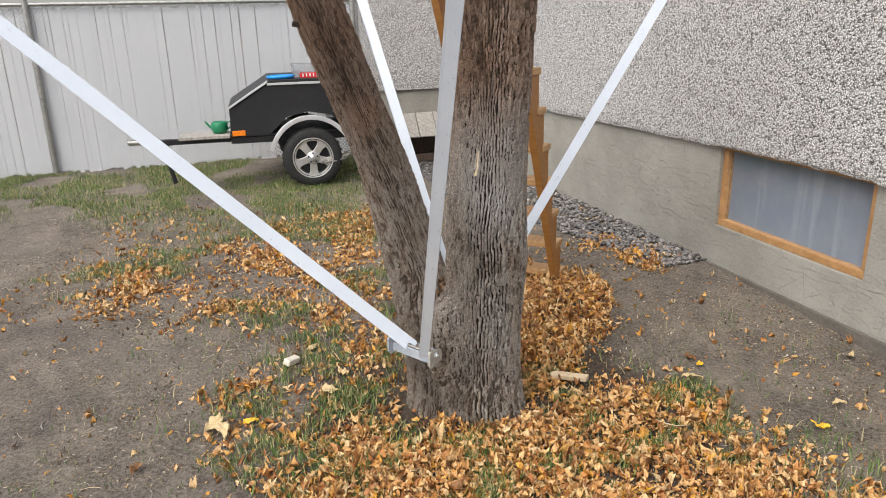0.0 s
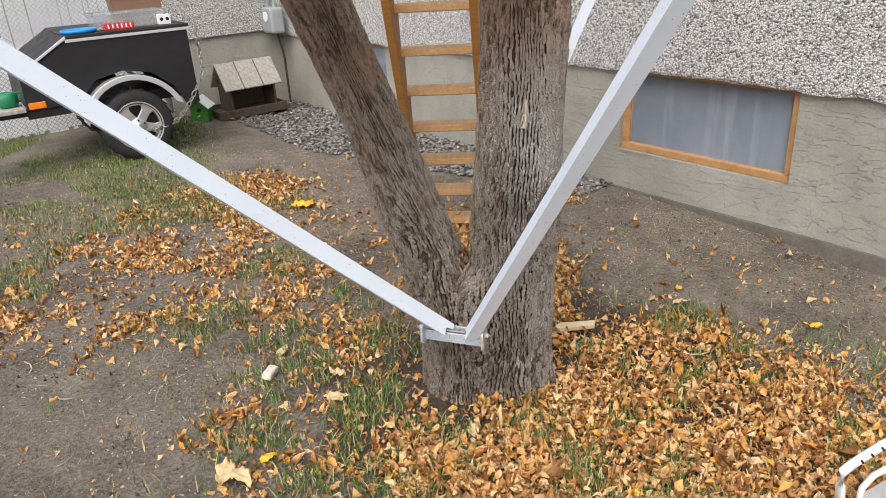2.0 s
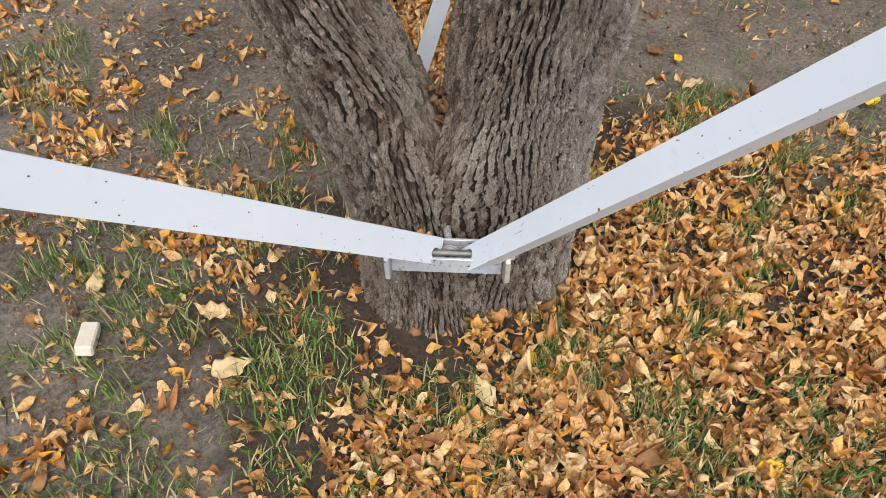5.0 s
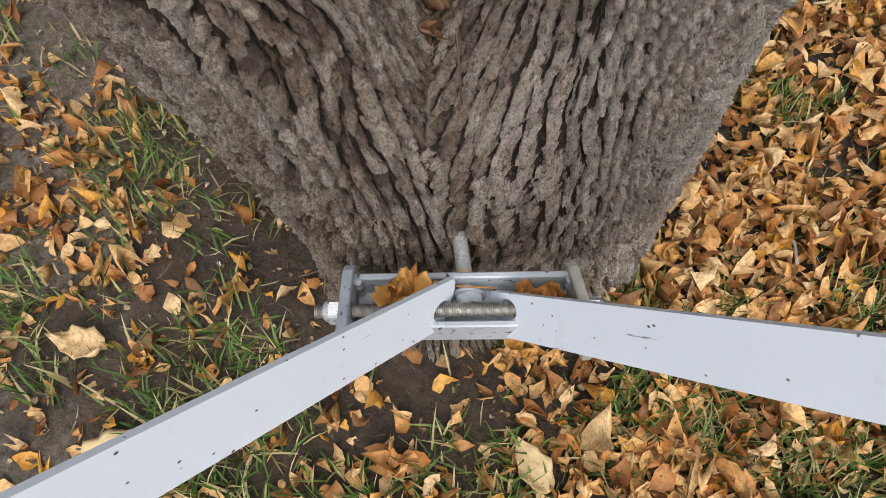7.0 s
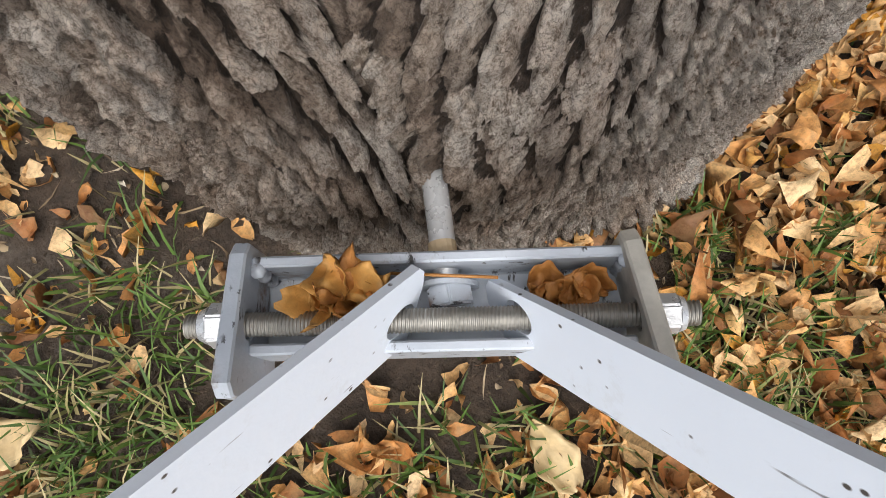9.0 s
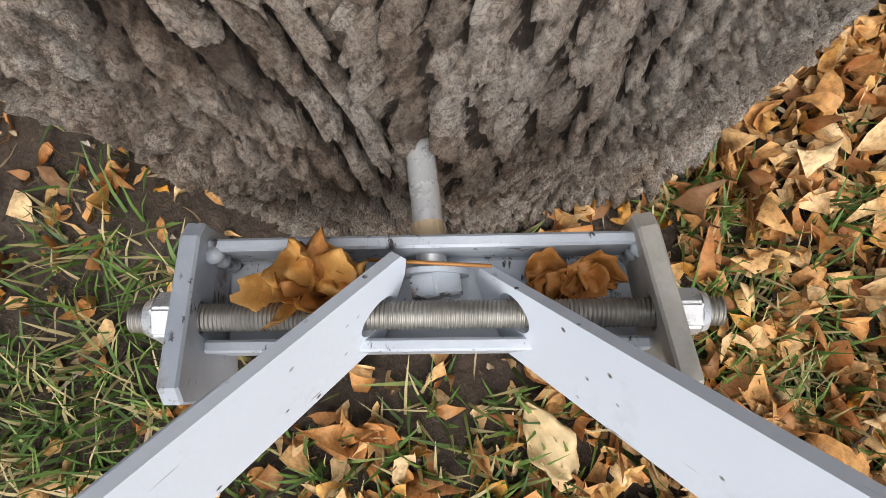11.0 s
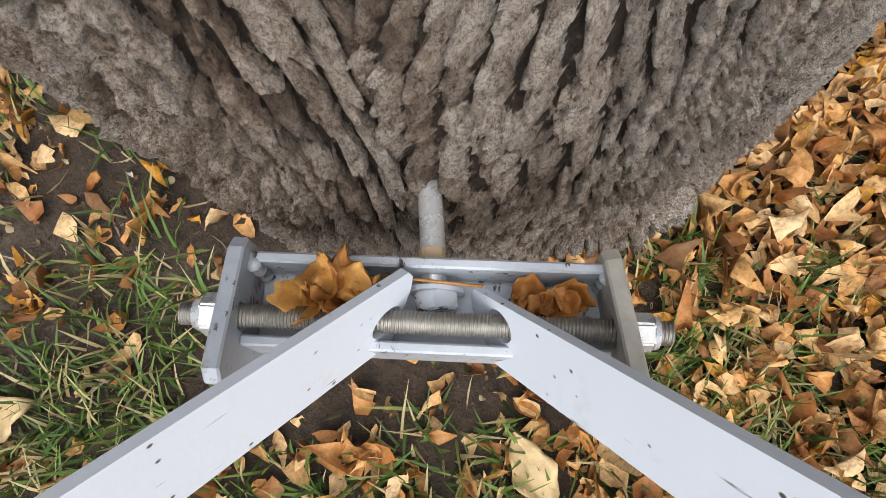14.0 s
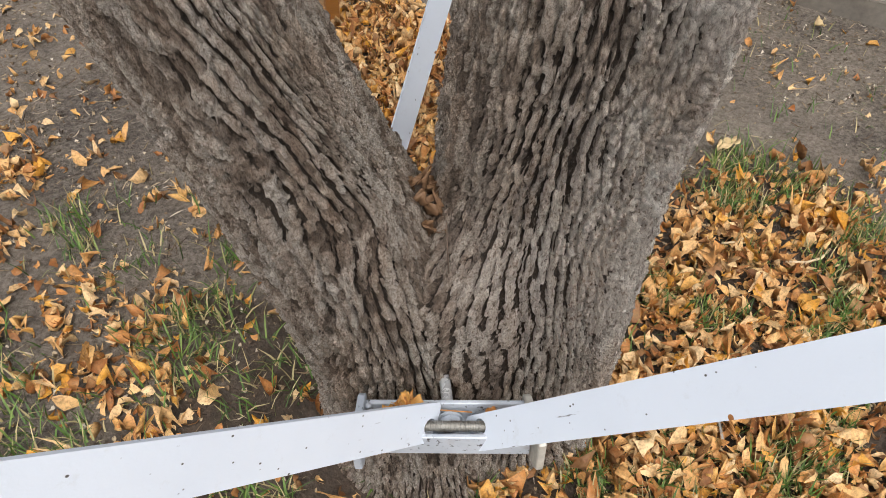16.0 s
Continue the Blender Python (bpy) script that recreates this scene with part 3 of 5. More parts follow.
def cellar_window(i, x0, x1, z0, z1):
    w = thing("window_%d" % i, HOUSE @ pose((x0 + x1) / 2, 0, z0), "low cellar window with stained wooden frame and milky plastic film", "window", kind="structure")
    lx, h, t, d = x1 - x0, z1 - z0, 0.042, 0.05
    for nm, sx, at in (("window_frame", (lx, d, t), (0, -0.045, t / 2)), ("window_frame", (lx, d, 0.036), (0, -0.045, h - 0.018)), ("window_frame", (t, d - 0.002, h - t - 0.036), (-lx / 2 + t / 2, -0.045, h / 2 + 0.003)), ("window_frame", (t, d - 0.002, h - t - 0.036), (lx / 2 - t / 2, -0.045, h / 2 + 0.003))):
        part(nm, box(sx, at, 0.004), FRAME_WOOD, w, "orange-stained wooden frame piece")
    g = part("pane", box((lx - 2 * t, 0.004, h - t - 0.04), (0, -0.05, h / 2 + 0.003), 0), GLASS, w)
    g.visible_shadow = False
    b = bmesh.new()
    n, m = 30, 14
    grid = [[b.verts.new((-lx / 2 + t + (lx - 2 * t) * a / n, -0.064 + 0.008 * noise.noise((a * 0.31 + 9 * i, c * 0.13, 2.2)), t + (h - t - 0.036) * c / m)) for c in range(m + 1)] for a in range(n + 1)]
    for a in range(n):
        for c in range(m):
            b.faces.new((grid[a][c], grid[a + 1][c], grid[a + 1][c + 1], grid[a][c + 1]))
    part("film", b, FILM, w, "milky blue-grey plastic film", smooth=True)
    part("window_sill", box((lx - 0.004, 0.07, 0.018), (0, -0.038, -0.011), 0.006), PARGE, w, "rough mortar sill")
    # near-black sheet added behind the film for the dark cellar inside
    part("backing", box((lx, 0.02, h), (0, -0.2, h / 2), 0), HOLE_DARK, w)


for i, win in enumerate(WINDOWS):
    cellar_window(i + 1, *win)


# ---- tree ----
def stem_axis(rows, z):
    r = np.array(rows)
    return [np.interp(z, r[:, 0], r[:, i]) for i in (1, 2, 3)]


def smooth_rows(rows, n=80):
    """The same stem with its kinks rounded off."""
    z = np.linspace(rows[0][0], rows[-1][0], n)
    v = np.array(stem_axis(rows, z)).T
    for _ in range(3):
        v[1:-1] = 0.25 * v[:-2] + 0.5 * v[1:-1] + 0.25 * v[2:]
    return np.column_stack([z, v])


LEFT_STEM = smooth_rows([(-0.12, -0.028, 2.685, 0.168), (0.0, -0.03, 2.685, 0.153), (0.2, -0.045, 2.682, 0.142), (0.35, -0.066, 2.69, 0.139), (0.5, -0.115, 2.728, 0.118), (0.65, -0.16, 2.76, 0.108), (0.8, -0.2, 2.80, 0.104), (1.0, -0.255, 2.822, 0.096), (1.2, -0.33, 2.818, 0.095), (1.4, -0.402, 2.805, 0.098), (1.6, -0.478, 2.825, 0.1), (2.8, -0.93, 2.86, 0.092)])
RIGHT_STEM = smooth_rows([(-0.12, 0.142, 2.645, 0.172), (0.0, 0.132, 2.635, 0.164), (0.2, 0.128, 2.612, 0.152), (0.35, 0.126, 2.605, 0.151), (0.5, 0.138, 2.604, 0.147), (0.65, 0.144, 2.582, 0.149), (0.8, 0.142, 2.552, 0.143), (1.0, 0.151, 2.547, 0.136), (1.2, 0.16, 2.545, 0.133), (1.6, 0.182, 2.56, 0.131), (2.8, 0.235, 2.59, 0.122)])


def stem(rows, other, k, seam_at, lap):
    z = np.concatenate([np.arange(-0.11, 0.72, 0.0024), np.arange(0.72, 1.6, 0.005), np.arange(1.6, 2.8, 0.016)])
    n = 780
    # closer columns on the side that faces the open yard
    fine_th = np.linspace(0, 2 * math.pi, 4000)
    cum = np.cumsum(1 + 0.6 * np.cos(fine_th - radians(255)))
    th = np.interp(np.arange(n) / n, (cum - cum[0]) / (cum[-1] - cum[0]), fine_th)
    Z, T = np.meshgrid(z, th, indexing="ij")
    cx, cy, r = stem_axis(rows, Z)
    # slow swellings of the trunk
    swell = 1 + 0.045 * (field(T * 8 / (2 * math.pi), Z * 2.2 + 5, k, 8) - 0.5) * 2 + 0.02 * (field(T * 14 / (2 * math.pi), Z * 7 + 5, k + 2, 14) - 0.5)
    flare = 0.025 * np.exp(-(Z + 0.02) / 0.05) * (0.4 + 0.9 * field(T * 9 / (2 * math.pi), Z * 0 + 0.5, k + 4, 9)) * step(0.14, -0.02, Z)
    rad = r * swell + flare
    # a shoulder of the stouter stem that laps over to the seam
    lap_away = (T - radians(192) + math.pi) % (2 * math.pi) - math.pi
    rad = rad + lap * np.exp(-0.5 * (lap_away / radians(17)) ** 2) * step(0.56, 0.44, Z) * (0.45 + 0.55 * step(0.05, 0.25, Z))
    x, y = cx + rad * np.cos(T), cy + rad * np.sin(T)
    # a soft seam where the two stems grow together
    ox, oy, orr = stem_axis(other, Z)
    gap = np.hypot(x - ox, y - oy) - orr
    kk = 0.05
    rad = rad + np.maximum(kk - np.abs(gap), 0) ** 2 / (4 * kk) * step(0.57, 0.42, Z)
    # the grain runs straight down into the seam rather than along the lean
    away = (T - radians(seam_at) + math.pi) % (2 * math.pi) - math.pi
    pull = np.clip(1 - (away / 1.35) ** 2, 0, 1) ** 2
    cx0 = float(stem_axis(rows, np.array(0.25))[0])
    drift = np.clip((cx - cx0) / r, -0.75, 0.75) * step(1.1, 0.5, Z)
    ua = (T + 0.8 * pull * drift) / (2 * math.pi)
    # bark: upright ridges between narrow furrows, broken across into rough blocks
    ridges = 74
    bend = 1.2 * (field(ua * 90, Z * 50 + 3, k + 16, 90) - 0.5)
    sway = 1.3 * (field(ua * 9, Z * 4 + 3, k + 11, 9) - 0.5) + 0.8 * (field(ua * 24, Z * 15 + 3, k + 12, 24) - 0.5) + 0.25 * (field(ua * 74, Z * 45 + 3, k + 14, 74) - 0.5) + 0.28 * (field(ua * 220, Z * 190 + 3, k + 13, 220) - 0.5)
    phase = ua * ridges + sway + 7
    phase = phase + 0.5 * (hash2(np.floor(phase).astype(np.int64) // 2, np.floor(Z / 0.034 + 0.6 * bend).astype(np.int64) + 60, k + 61) - 0.5)
    rid = np.floor(phase)
    off = phase - rid
    rim = np.minimum(off, 1 - off) * 2
    rid = (rid % ridges).astype(np.int64)
    open_ = 0.15 + 0.42 * np.clip(1.6 * field(ua * 60, Z * 20 + 3, k + 15, 60) - 0.35, 0, 1) + 0.22 * (field(ua * 200, Z * 120 + 3, k + 17, 200) - 0.5)
    plate = step(open_ * 0.35, open_ + 0.12, rim)
    jog = Z / 0.036 + 9 * hash2(rid, rid * 0 + 3, k + 20) + 0.9 * (off - 0.5) * (hash2(rid, rid * 0 + 5, k + 21) - 0.5) + 0.9 * field(ua * 60, Z * 30 + 3, k + 22, 60) + 0.35 * field(ua * 200, Z * 140 + 3, k + 23, 200)
    blk = np.floor(jog)
    seam = np.minimum(jog - blk, 1 - (jog - blk)) * 2
    blk = blk.astype(np.int64) + 50
    cid = hash2(rid, blk, k + 24)
    cross = step(0.02, 0.24, seam)
    lift = jog - np.floor(jog)
    g1, g2, gid = cells(ua * 170 + 1.5 * bend + 170, Z / 0.013 + 0.8 * bend + 40, k + 26, 170)
    flake = step(0.0, 0.22, g2 - g1)
    e1, e2, eid = cells(ua * 420 + 2.5 * bend + 420, Z / 0.0042 + 40, k + 50, 420)
    fine = field(ua * 520, Z * 330 + 9, k + 33, 520)
    depth = 0.65 + 0.75 * field(ua * 7, Z * 3 + 1, k + 41, 7)
    h = depth * (0.0105 * plate * (0.45 + 0.55 * cid) * (0.55 + 0.45 * cross) + 0.002 * plate * rim + 0.0026 * cross * lift * plate) + 0.0042 * flake * gid * (0.3 + 0.7 * plate) + 0.0024 * step(0.0, 0.25, e2 - e1) * eid + 0.0014 * fine
    rad = rad + h - 0.011
    x, y = cx + rad * np.cos(T), cy + rad * np.sin(T)
    m = len(z)
    ids = np.arange(m * n).reshape(m, n)
    a, b = ids[:-1], ids[1:]
    quads = np.stack([a.ravel(), np.roll(a, -1, 1).ravel(), np.roll(b, -1, 1).ravel(), b.ravel()], 1)
    # tone drops in furrows and cross cracks, so their shade is coloured in
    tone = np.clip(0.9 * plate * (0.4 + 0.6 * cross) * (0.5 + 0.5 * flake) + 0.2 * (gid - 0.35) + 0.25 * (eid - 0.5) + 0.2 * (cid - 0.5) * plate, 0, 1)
    shade = np.clip(0.55 * cid + 0.35 * gid + 0.10 * eid, 0, 1)
    return np.stack([x.ravel(), y.ravel(), Z.ravel()], 1), quads, tone.ravel(), shade.ravel()


va, qa, ta, sa = stem(LEFT_STEM, RIGHT_STEM, 1, -75, 0.0)
vb, qb, tb, sb_ = stem(RIGHT_STEM, LEFT_STEM, 2, -130, 0.068)
tree = thing("tree", pose(0.05, 2.66, 0), "old twin-stemmed tree with deeply furrowed grey-brown bark", "tree")
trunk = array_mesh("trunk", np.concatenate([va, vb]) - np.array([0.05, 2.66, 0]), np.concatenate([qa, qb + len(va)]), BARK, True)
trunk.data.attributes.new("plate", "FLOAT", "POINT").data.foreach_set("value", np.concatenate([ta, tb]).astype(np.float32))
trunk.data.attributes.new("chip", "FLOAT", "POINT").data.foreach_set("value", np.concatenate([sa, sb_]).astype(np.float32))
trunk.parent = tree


def stub(at, d, r, ln):
    pts = [Vector(at) + Vector(d).normalized() * ln * f for f in (0, 0.5, 1)]
    return rod_between(pts[0], pts[2], r, 9, r2=r * 0.6)


part("branch_stub", stub((-0.50, 2.78, 1.53), (-0.9, -0.25, 0.1), 0.016, 0.066), BARK, tree, "short broken branch stub", pose(-0.05, -2.66, 0))
part("scar", rod_between((0, 0, -0.045), (0.002, 0.001, 0.04), 0.013, 7, r2=0.006), PALE_WOOD, tree, "patch of bare pale wood where bark has split off", pose(0.106 - 0.05, 2.428 - 2.66, 1.065, 0, 4, -20))

# ---- white steel arms and their brackets ----
BR_R, BR_Q = Vector((0.757, -0.653, 0)).normalized(), Vector((0.653, 0.757, 0)).normalized()
BRACKET = Matrix((BR_R, BR_Q, (0, 0, 1))).transposed().to_4x4()
BRACKET.translation = (-0.132, 2.476, 0.345)


def screw(length, r, pitch, sides=20):
    """A threaded bar along x."""
    per = 6
    n = int(length / pitch * per)
    i, j = np.meshgrid(np.arange(n + 1), np.arange(sides), indexing="ij")
    ph = (i / per + j / sides) % 1.0
    rr = r - 0.085 * pitch * 6 * np.clip(np.abs(ph - 0.5) * 2 - 0.15, 0, 0.75)
    x = i / n * length
    a = 2 * math.pi * j / sides
    v = np.stack([x, rr * np.cos(a), rr * np.sin(a)], -1).reshape(-1, 3)
    k = np.arange((n + 1) * sides).reshape(n + 1, sides)
    a, b = k[:-1], k[1:]
    return v, np.stack([a.ravel(), np.roll(a, -1, 1).ravel(), np.roll(b, -1, 1).ravel(), b.ravel()], 1)


def lock_nut(side):
    """A hexagonal nut along x; the one on the rod's short end carries a rounded collar."""
    b = bmesh.new()
    r = 0.0125 if side < 0 else 0.0108
    bmesh.ops.create_cone(b, cap_ends=True, segments=6, radius1=r, radius2=r, depth=0.011, matrix=pose(side * 0.0055, 0, 0, 0, 90, 0) @ pose(0, 0, 0, 0, 0, 15))
    bmesh.ops.bevel(b, geom=b.edges[:], offset=0.0012, segments=2, affect="EDGES")
    wide, slim = 0.0105 if side < 0 else 0.0092, 0.0082
    bmesh.ops.create_cone(b, cap_ends=True, segments=24, radius1=wide if side > 0 else slim, radius2=slim if side > 0 else wide, depth=0.005 if side < 0 else 0.003, matrix=pose(side * (0.0132 if side < 0 else 0.0122), 0, 0, 0, 90, 0))
    return b


def tree_bracket(m, label):
    br = thing("tree_bracket", m, label, "bracket", "tree brackets")
    x0, x1 = -0.108, 0.0905
    # channel: floor and two upright flanges
    t = 0.006
    prof = [(-0.021, 0.0), (-0.021, -0.036), (0.031, -0.036), (0.031, 0.002), (0.031 - t, 0.002), (0.031 - t, -0.036 + t), (-0.021 + t, -0.036 + t), (-0.021 + t, 0.0)]
    ch = prism(prof, x1 - x0, bevel=0.0012)
    part("channel", ch, GREY_STEEL, br, "grey-painted steel channel with chips and rust", axes((x0, 0, 0), (0, 1, 0), (0, 0, 1)))
    for side, x in ((-1, x0 - 0.0095), (1, x1)):
        out = [(-0.043, -0.034), (-0.043, 0.017), (-0.036, 0.024), (0.031, 0.010), (0.038, 0.004), (0.038, -0.03), (0.03, -0.039), (-0.030, -0.048)]
        p = prism(out, 0.0095, [circle(-0.005, 0, 0.0075, n=20)], 0.0012)
        part("end_plate", p, GREY_STEEL if side < 0 else DULL_ZINC, br, "welded grey end plate" if side < 0 else "dull bare-zinc end plate with rust specks", pose(x, -0.005, 0, 0, 0, 0 if side < 0 else 9) @ axes((0, 0.005, 0), (0, 1, 0), (0, 0, 1)))
        # weld bead
        w = tube([(x + (0.0095 if side < 0 else 0) - side * 0.003, 0.024 - 0.001 * math.sin(i * 2.1), -0.03 + 0.0045 * i) for i in range(8)], 0.0042, 7)
        part("weld", w, GREY_STEEL, br, "", None, True)
        n = part("nut", lock_nut(side), BRIGHT, br, "shiny zinc lock nut", pose(x0 - 0.0095 if side < 0 else x1 + 0.0095, -0.005, 0), False)
    v, q = screw(0.262, 0.0066, 0.00196)
    s = array_mesh("threaded_rod", v, q, THREAD, True)
    s.parent = br
    s.matrix_local = pose(-0.1410, -0.005, 0)
    tagged(s, "dull zinc threaded rod")
    pin = tube([(-0.005, 0.004, -0.02), (-0.007, 0.03, -0.021), (-0.012, 0.075, -0.025), (-0.016, 0.14, -0.03)], 0.0074, 16)
    part("anchor_bolt", pin, BRIGHT, br, "bright bolt running into the trunk", None, True)
    sleeve = tube([(-0.0075, 0.0325, -0.0212), (-0.0085, 0.041, -0.0218)], 0.0079, 16)
    part("collar", sleeve, PALE_WOOD, br, "brown stained collar on the bolt")
    b = bmesh.new()
    bmesh.ops.create_cone(b, cap_ends=True, segments=6, radius1=0.0135, radius2=0.0135, depth=0.012, matrix=pose(-0.004, 0.010, -0.019, 90, 0, 8))
    bmesh.ops.bevel(b, geom=b.edges[:], offset=0.0012, segments=2, affect="EDGES")
    part("bolt_nut", b, GREY_STEEL, br, "hexagonal nut with flaking grey paint")
    part("washer", prism(circle(0, 0, 0.016, n=28), 0.0025, [circle(0, 0, 0.007)]), GREY_STEEL, br, "", axes((-0.0045, 0.0175, -0.0195), (1, 0, 0), (0, 0, 1)))
    return br


front = tree_bracket(BRACKET, "grey steel channel bracket bolted low on the trunk")


def angle_arm(at, d, across, back, wide, deep, length, ends, hole, label):
    """An angle-iron arm: a flange with the rod's hole, and a second one folded back off its lower edge."""
    d = Vector(d).normalized()
    a = (Vector(across) - Vector(across).dot(d) * d).normalized()
    n = d.cross(a)
    side = 1 if n.dot(Vector(back)) > 0 else -1
    m = Matrix((d, a, n)).transposed().to_4x4()
    m.translation = at
    arm = thing("steel_arm", m, label, "steel arm", "steel arms")
    h, t = wide / 2, 0.005
    s0, s1 = ends
    outline = [(s0 + 0.004, -h), (length, -h), (length, h), (s0 + 0.006, h), (s0, h - 0.005), (s0 - 0.002, h - 0.014)]
    holes = [circle(hole[0], hole[1], 0.0125, 0.0092, 24)] if hole else []
    f = prism(outline, t, holes)
    part("flange", f, WHITE_STEEL, arm, "white-painted flange with a punched hole", pose(0, 0, 0 if side > 0 else -t))
    g = prism([(s1, 0), (length, 0), (length, side * deep), (s1 + 0.03, side * deep)], t)
    part("folded_flange", g, WHITE_STEEL, arm, "white-painted folded flange", Matrix(((1, 0, 0, 0), (0, 0, 1, -h + 0.0003), (0, 1, 0, side * (t + 0.0002)), (0, 0, 0, 1))))
    return arm


ARM = "long white-painted angle-iron arm rising from the tree bracket"
angle_arm((-0.137, 2.495, 0.330), (-0.701, -0.125, 0.702), (0.633, 0.344, 0.694), (-0.318, 0.932, -0.172), 0.050, 0.028, 2.95, (0.010, 0.055), (0.0256, -0.0037), ARM)
angle_arm((-0.111, 2.425, 0.370), (0.082, -0.596, 0.799), (0.377, 0.76, 0.529), (0.923, -0.257, -0.287), 0.043, 0.033, 2.95, (-0.068, -0.041), (-0.0362, 0.007), ARM)
REAR = "white-painted angle-iron arm rising from behind the tree"
angle_arm((0.075, 2.950, 0.205), (0.514, 0.129, 0.848), (-0.80, 0.25, 0.46), (0, 1, 0), 0.042, 0.036, 2.6, (-0.05, 0.0), None, REAR)
angle_arm((0.040, 2.832, 0.340), (-0.38, 0.75, 1.128), (0.95, 0.2, 0.25), (0, 1, 0), 0.046, 0.034, 2.5, (-0.05, 0.0), None, REAR)
rear_m = pose(0.065, 2.945, 0.205) @ pose(0, 0, 0, 0, 0, 180 - 41)
copy_thing(front, rear_m)

# ---- wooden stairs to the tree house ----
ST_RUN, ST_ACROSS = Vector((-0.445, -0.895, 0)).normalized(), Vector((-0.895, 0.445, 0)).normalized()
ST_FOOT = Vector((0.686, 4.066, 0.0))
SLOPE, RISE, FIRST, STEPS = 0.430, 0.199, 0.115, 13


def stairs():
    st = thing("stairs", Matrix((ST_RUN, ST_ACROSS, (0, 0, 1))).transposed().to_4x4(), "steep orange-stained wooden stairs with open treads", "stairs")
    st.matrix_world = Matrix.Translation(ST_FOOT) @ st.matrix_world
    base = gz(*ST_FOOT.xy) - 0.01
    out = [(SLOPE * (FIRST - 0.06) - 0.004, base)]
    for i in range(STEPS):
        z = FIRST + RISE * i - 0.034
        nose = SLOPE * (z + 0.034 - 0.06)
        out += [(nose, z), (nose + SLOPE * RISE, z)]
    top = out[-1][1]
    out += [(out[-1][0] + 0.13, top), (0.155, base)]
    for y in (0.0, 0.372):
        b = prism(out, 0.038, bevel=0.002)
        part("stringer", b, STAIN, st, "saw-toothed orange-stained stringer", Matrix(((1, 0, 0, 0), (0, 0, 1, y - 0.019), (0, 1, 0, 0), (0, 0, 0, 1))))
    for i in range(STEPS):
        z = FIRST + RISE * i
        x = SLOPE * (z - 0.06)
        part("tread", box((0.118, 0.425, 0.034), (x + 0.046, 0.186, z - 0.0165), 0.004), STAIN_TREAD, st, "lighter worn wooden tread" if i == 0 else "")
    return st


stairs()

# ---- chain-link fence with white slats ----
F_DIR = Vector((0.954, 0.299, 0)).normalized()
F_AT = Vector((-0.96, 8.315, 0))
FENCE = Matrix((F_DIR, Vector((-F_DIR.y, F_DIR.x, 0)), (0, 0, 1))).transposed().to_4x4()
FENCE.translation = F_AT
F_TOP, F_LEN = 1.80, 7.2
rng = random.Random(4)


def fence():
    fe = thing("chain_link_fence", FENCE, "chain-link fence filled with narrow white privacy slats", "fence")
    lowz = gz(-3.4, 7.5)
    for x in (-3.28, -6.3, -0.06):
        p = part("post", rod_between((x, -0.03, lowz - 0.2), (x, -0.03, F_TOP + 0.06), 0.03, 16), ZINC, fe, "galvanised round post", smooth=False)
        for z in (0.35, 0.95, 1.5):
            part("tie_band", rod_between((x, -0.03, z), (x, -0.03, z + 0.02), 0.034, 16), ZINC, p)
    part("top_rail", rod_between((-F_LEN, -0.02, F_TOP), (0, -0.02, F_TOP), 0.019, 12), ZINC, fe, "galvanised top rail")
    # woven wire: strands that zigzag from cell to cell
    b = []
    q = []
    pitch, w = 0.0425, 0.0018
    cols, rows = int(F_LEN / pitch), int((F_TOP - lowz) / pitch)
    for c in range(cols):
        for s in (0, 1):
            pts = []
            for r in range(rows + 1):
                pts.append((-c * pitch - (((r + s) % 2) * pitch), -0.006 if s else 0.0045, lowz + 0.02 + r * pitch))
            for (x0, y0, z0), (x1, y1, z1) in zip(pts, pts[1:]):
                k = len(b)
                dx, dz = (w, -w) if (x1 > x0) else (w, w)
                b += [(x0 - dx, y0, z0 - dz), (x0 + dx, y0, z0 + dz), (x1 + dx, y1, z1 + dz), (x1 - dx, y1, z1 - dz), (x0, y0 - 0.003, z0), (x1, y1 - 0.003, z1)]
                q += [(k, k + 4, k + 5, k + 3), (k + 4, k + 1, k + 2, k + 5), (k, k + 3, k + 2, k + 1)]
    wire = array_mesh("wire_mesh", np.array(b), np.array(q), WIRE)
    wire.parent = fe
    tagged(wire, "galvanised diamond wire mesh", kind="stuff")
    # slats share one mesh
    n = int(F_LEN / 0.0425)
    sb = box((0.0416, 0.004, F_TOP - lowz - 0.05), (0, 0, (F_TOP + lowz) / 2 - 0.01), 0.001)
    first = None
    for i in range(n):
        m = pose(-0.02 - i * 0.0425 + rng.uniform(-0.003, 0.003), 0.012, rng.uniform(-0.02, 0.02), 0, rng.uniform(-0.2, 0.2), rng.uniform(-3, 3))
        if first is None:
            first = part("slat", sb, SLAT, fe, "white plastic slat", m)
        else:
            o = new("slat", first.data)
            o.parent = fe
            o.matrix_local = m
    return fe


fence()
post_m = FENCE @ pose(0.14, -0.02, 0)
gp = thing("gate_post", post_m, "weathered brown timber post beside the house corner", "post")
part("post", box((0.10, 0.10, 2.3), (0, 0, 1.05), 0.006), DARK_WOOD, gp)

# ---- trailer ----
T_DIR = Vector((0.968, 0.25, 0)).normalized()
TRAILER = Matrix((T_DIR, Vector((-T_DIR.y, T_DIR.x, 0)), (0, 0, 1))).transposed().to_4x4()
TRAILER.translation = (-1.227, 6.453, 0.0)
HUB_Z, TYRE_R = 0.388, 0.268


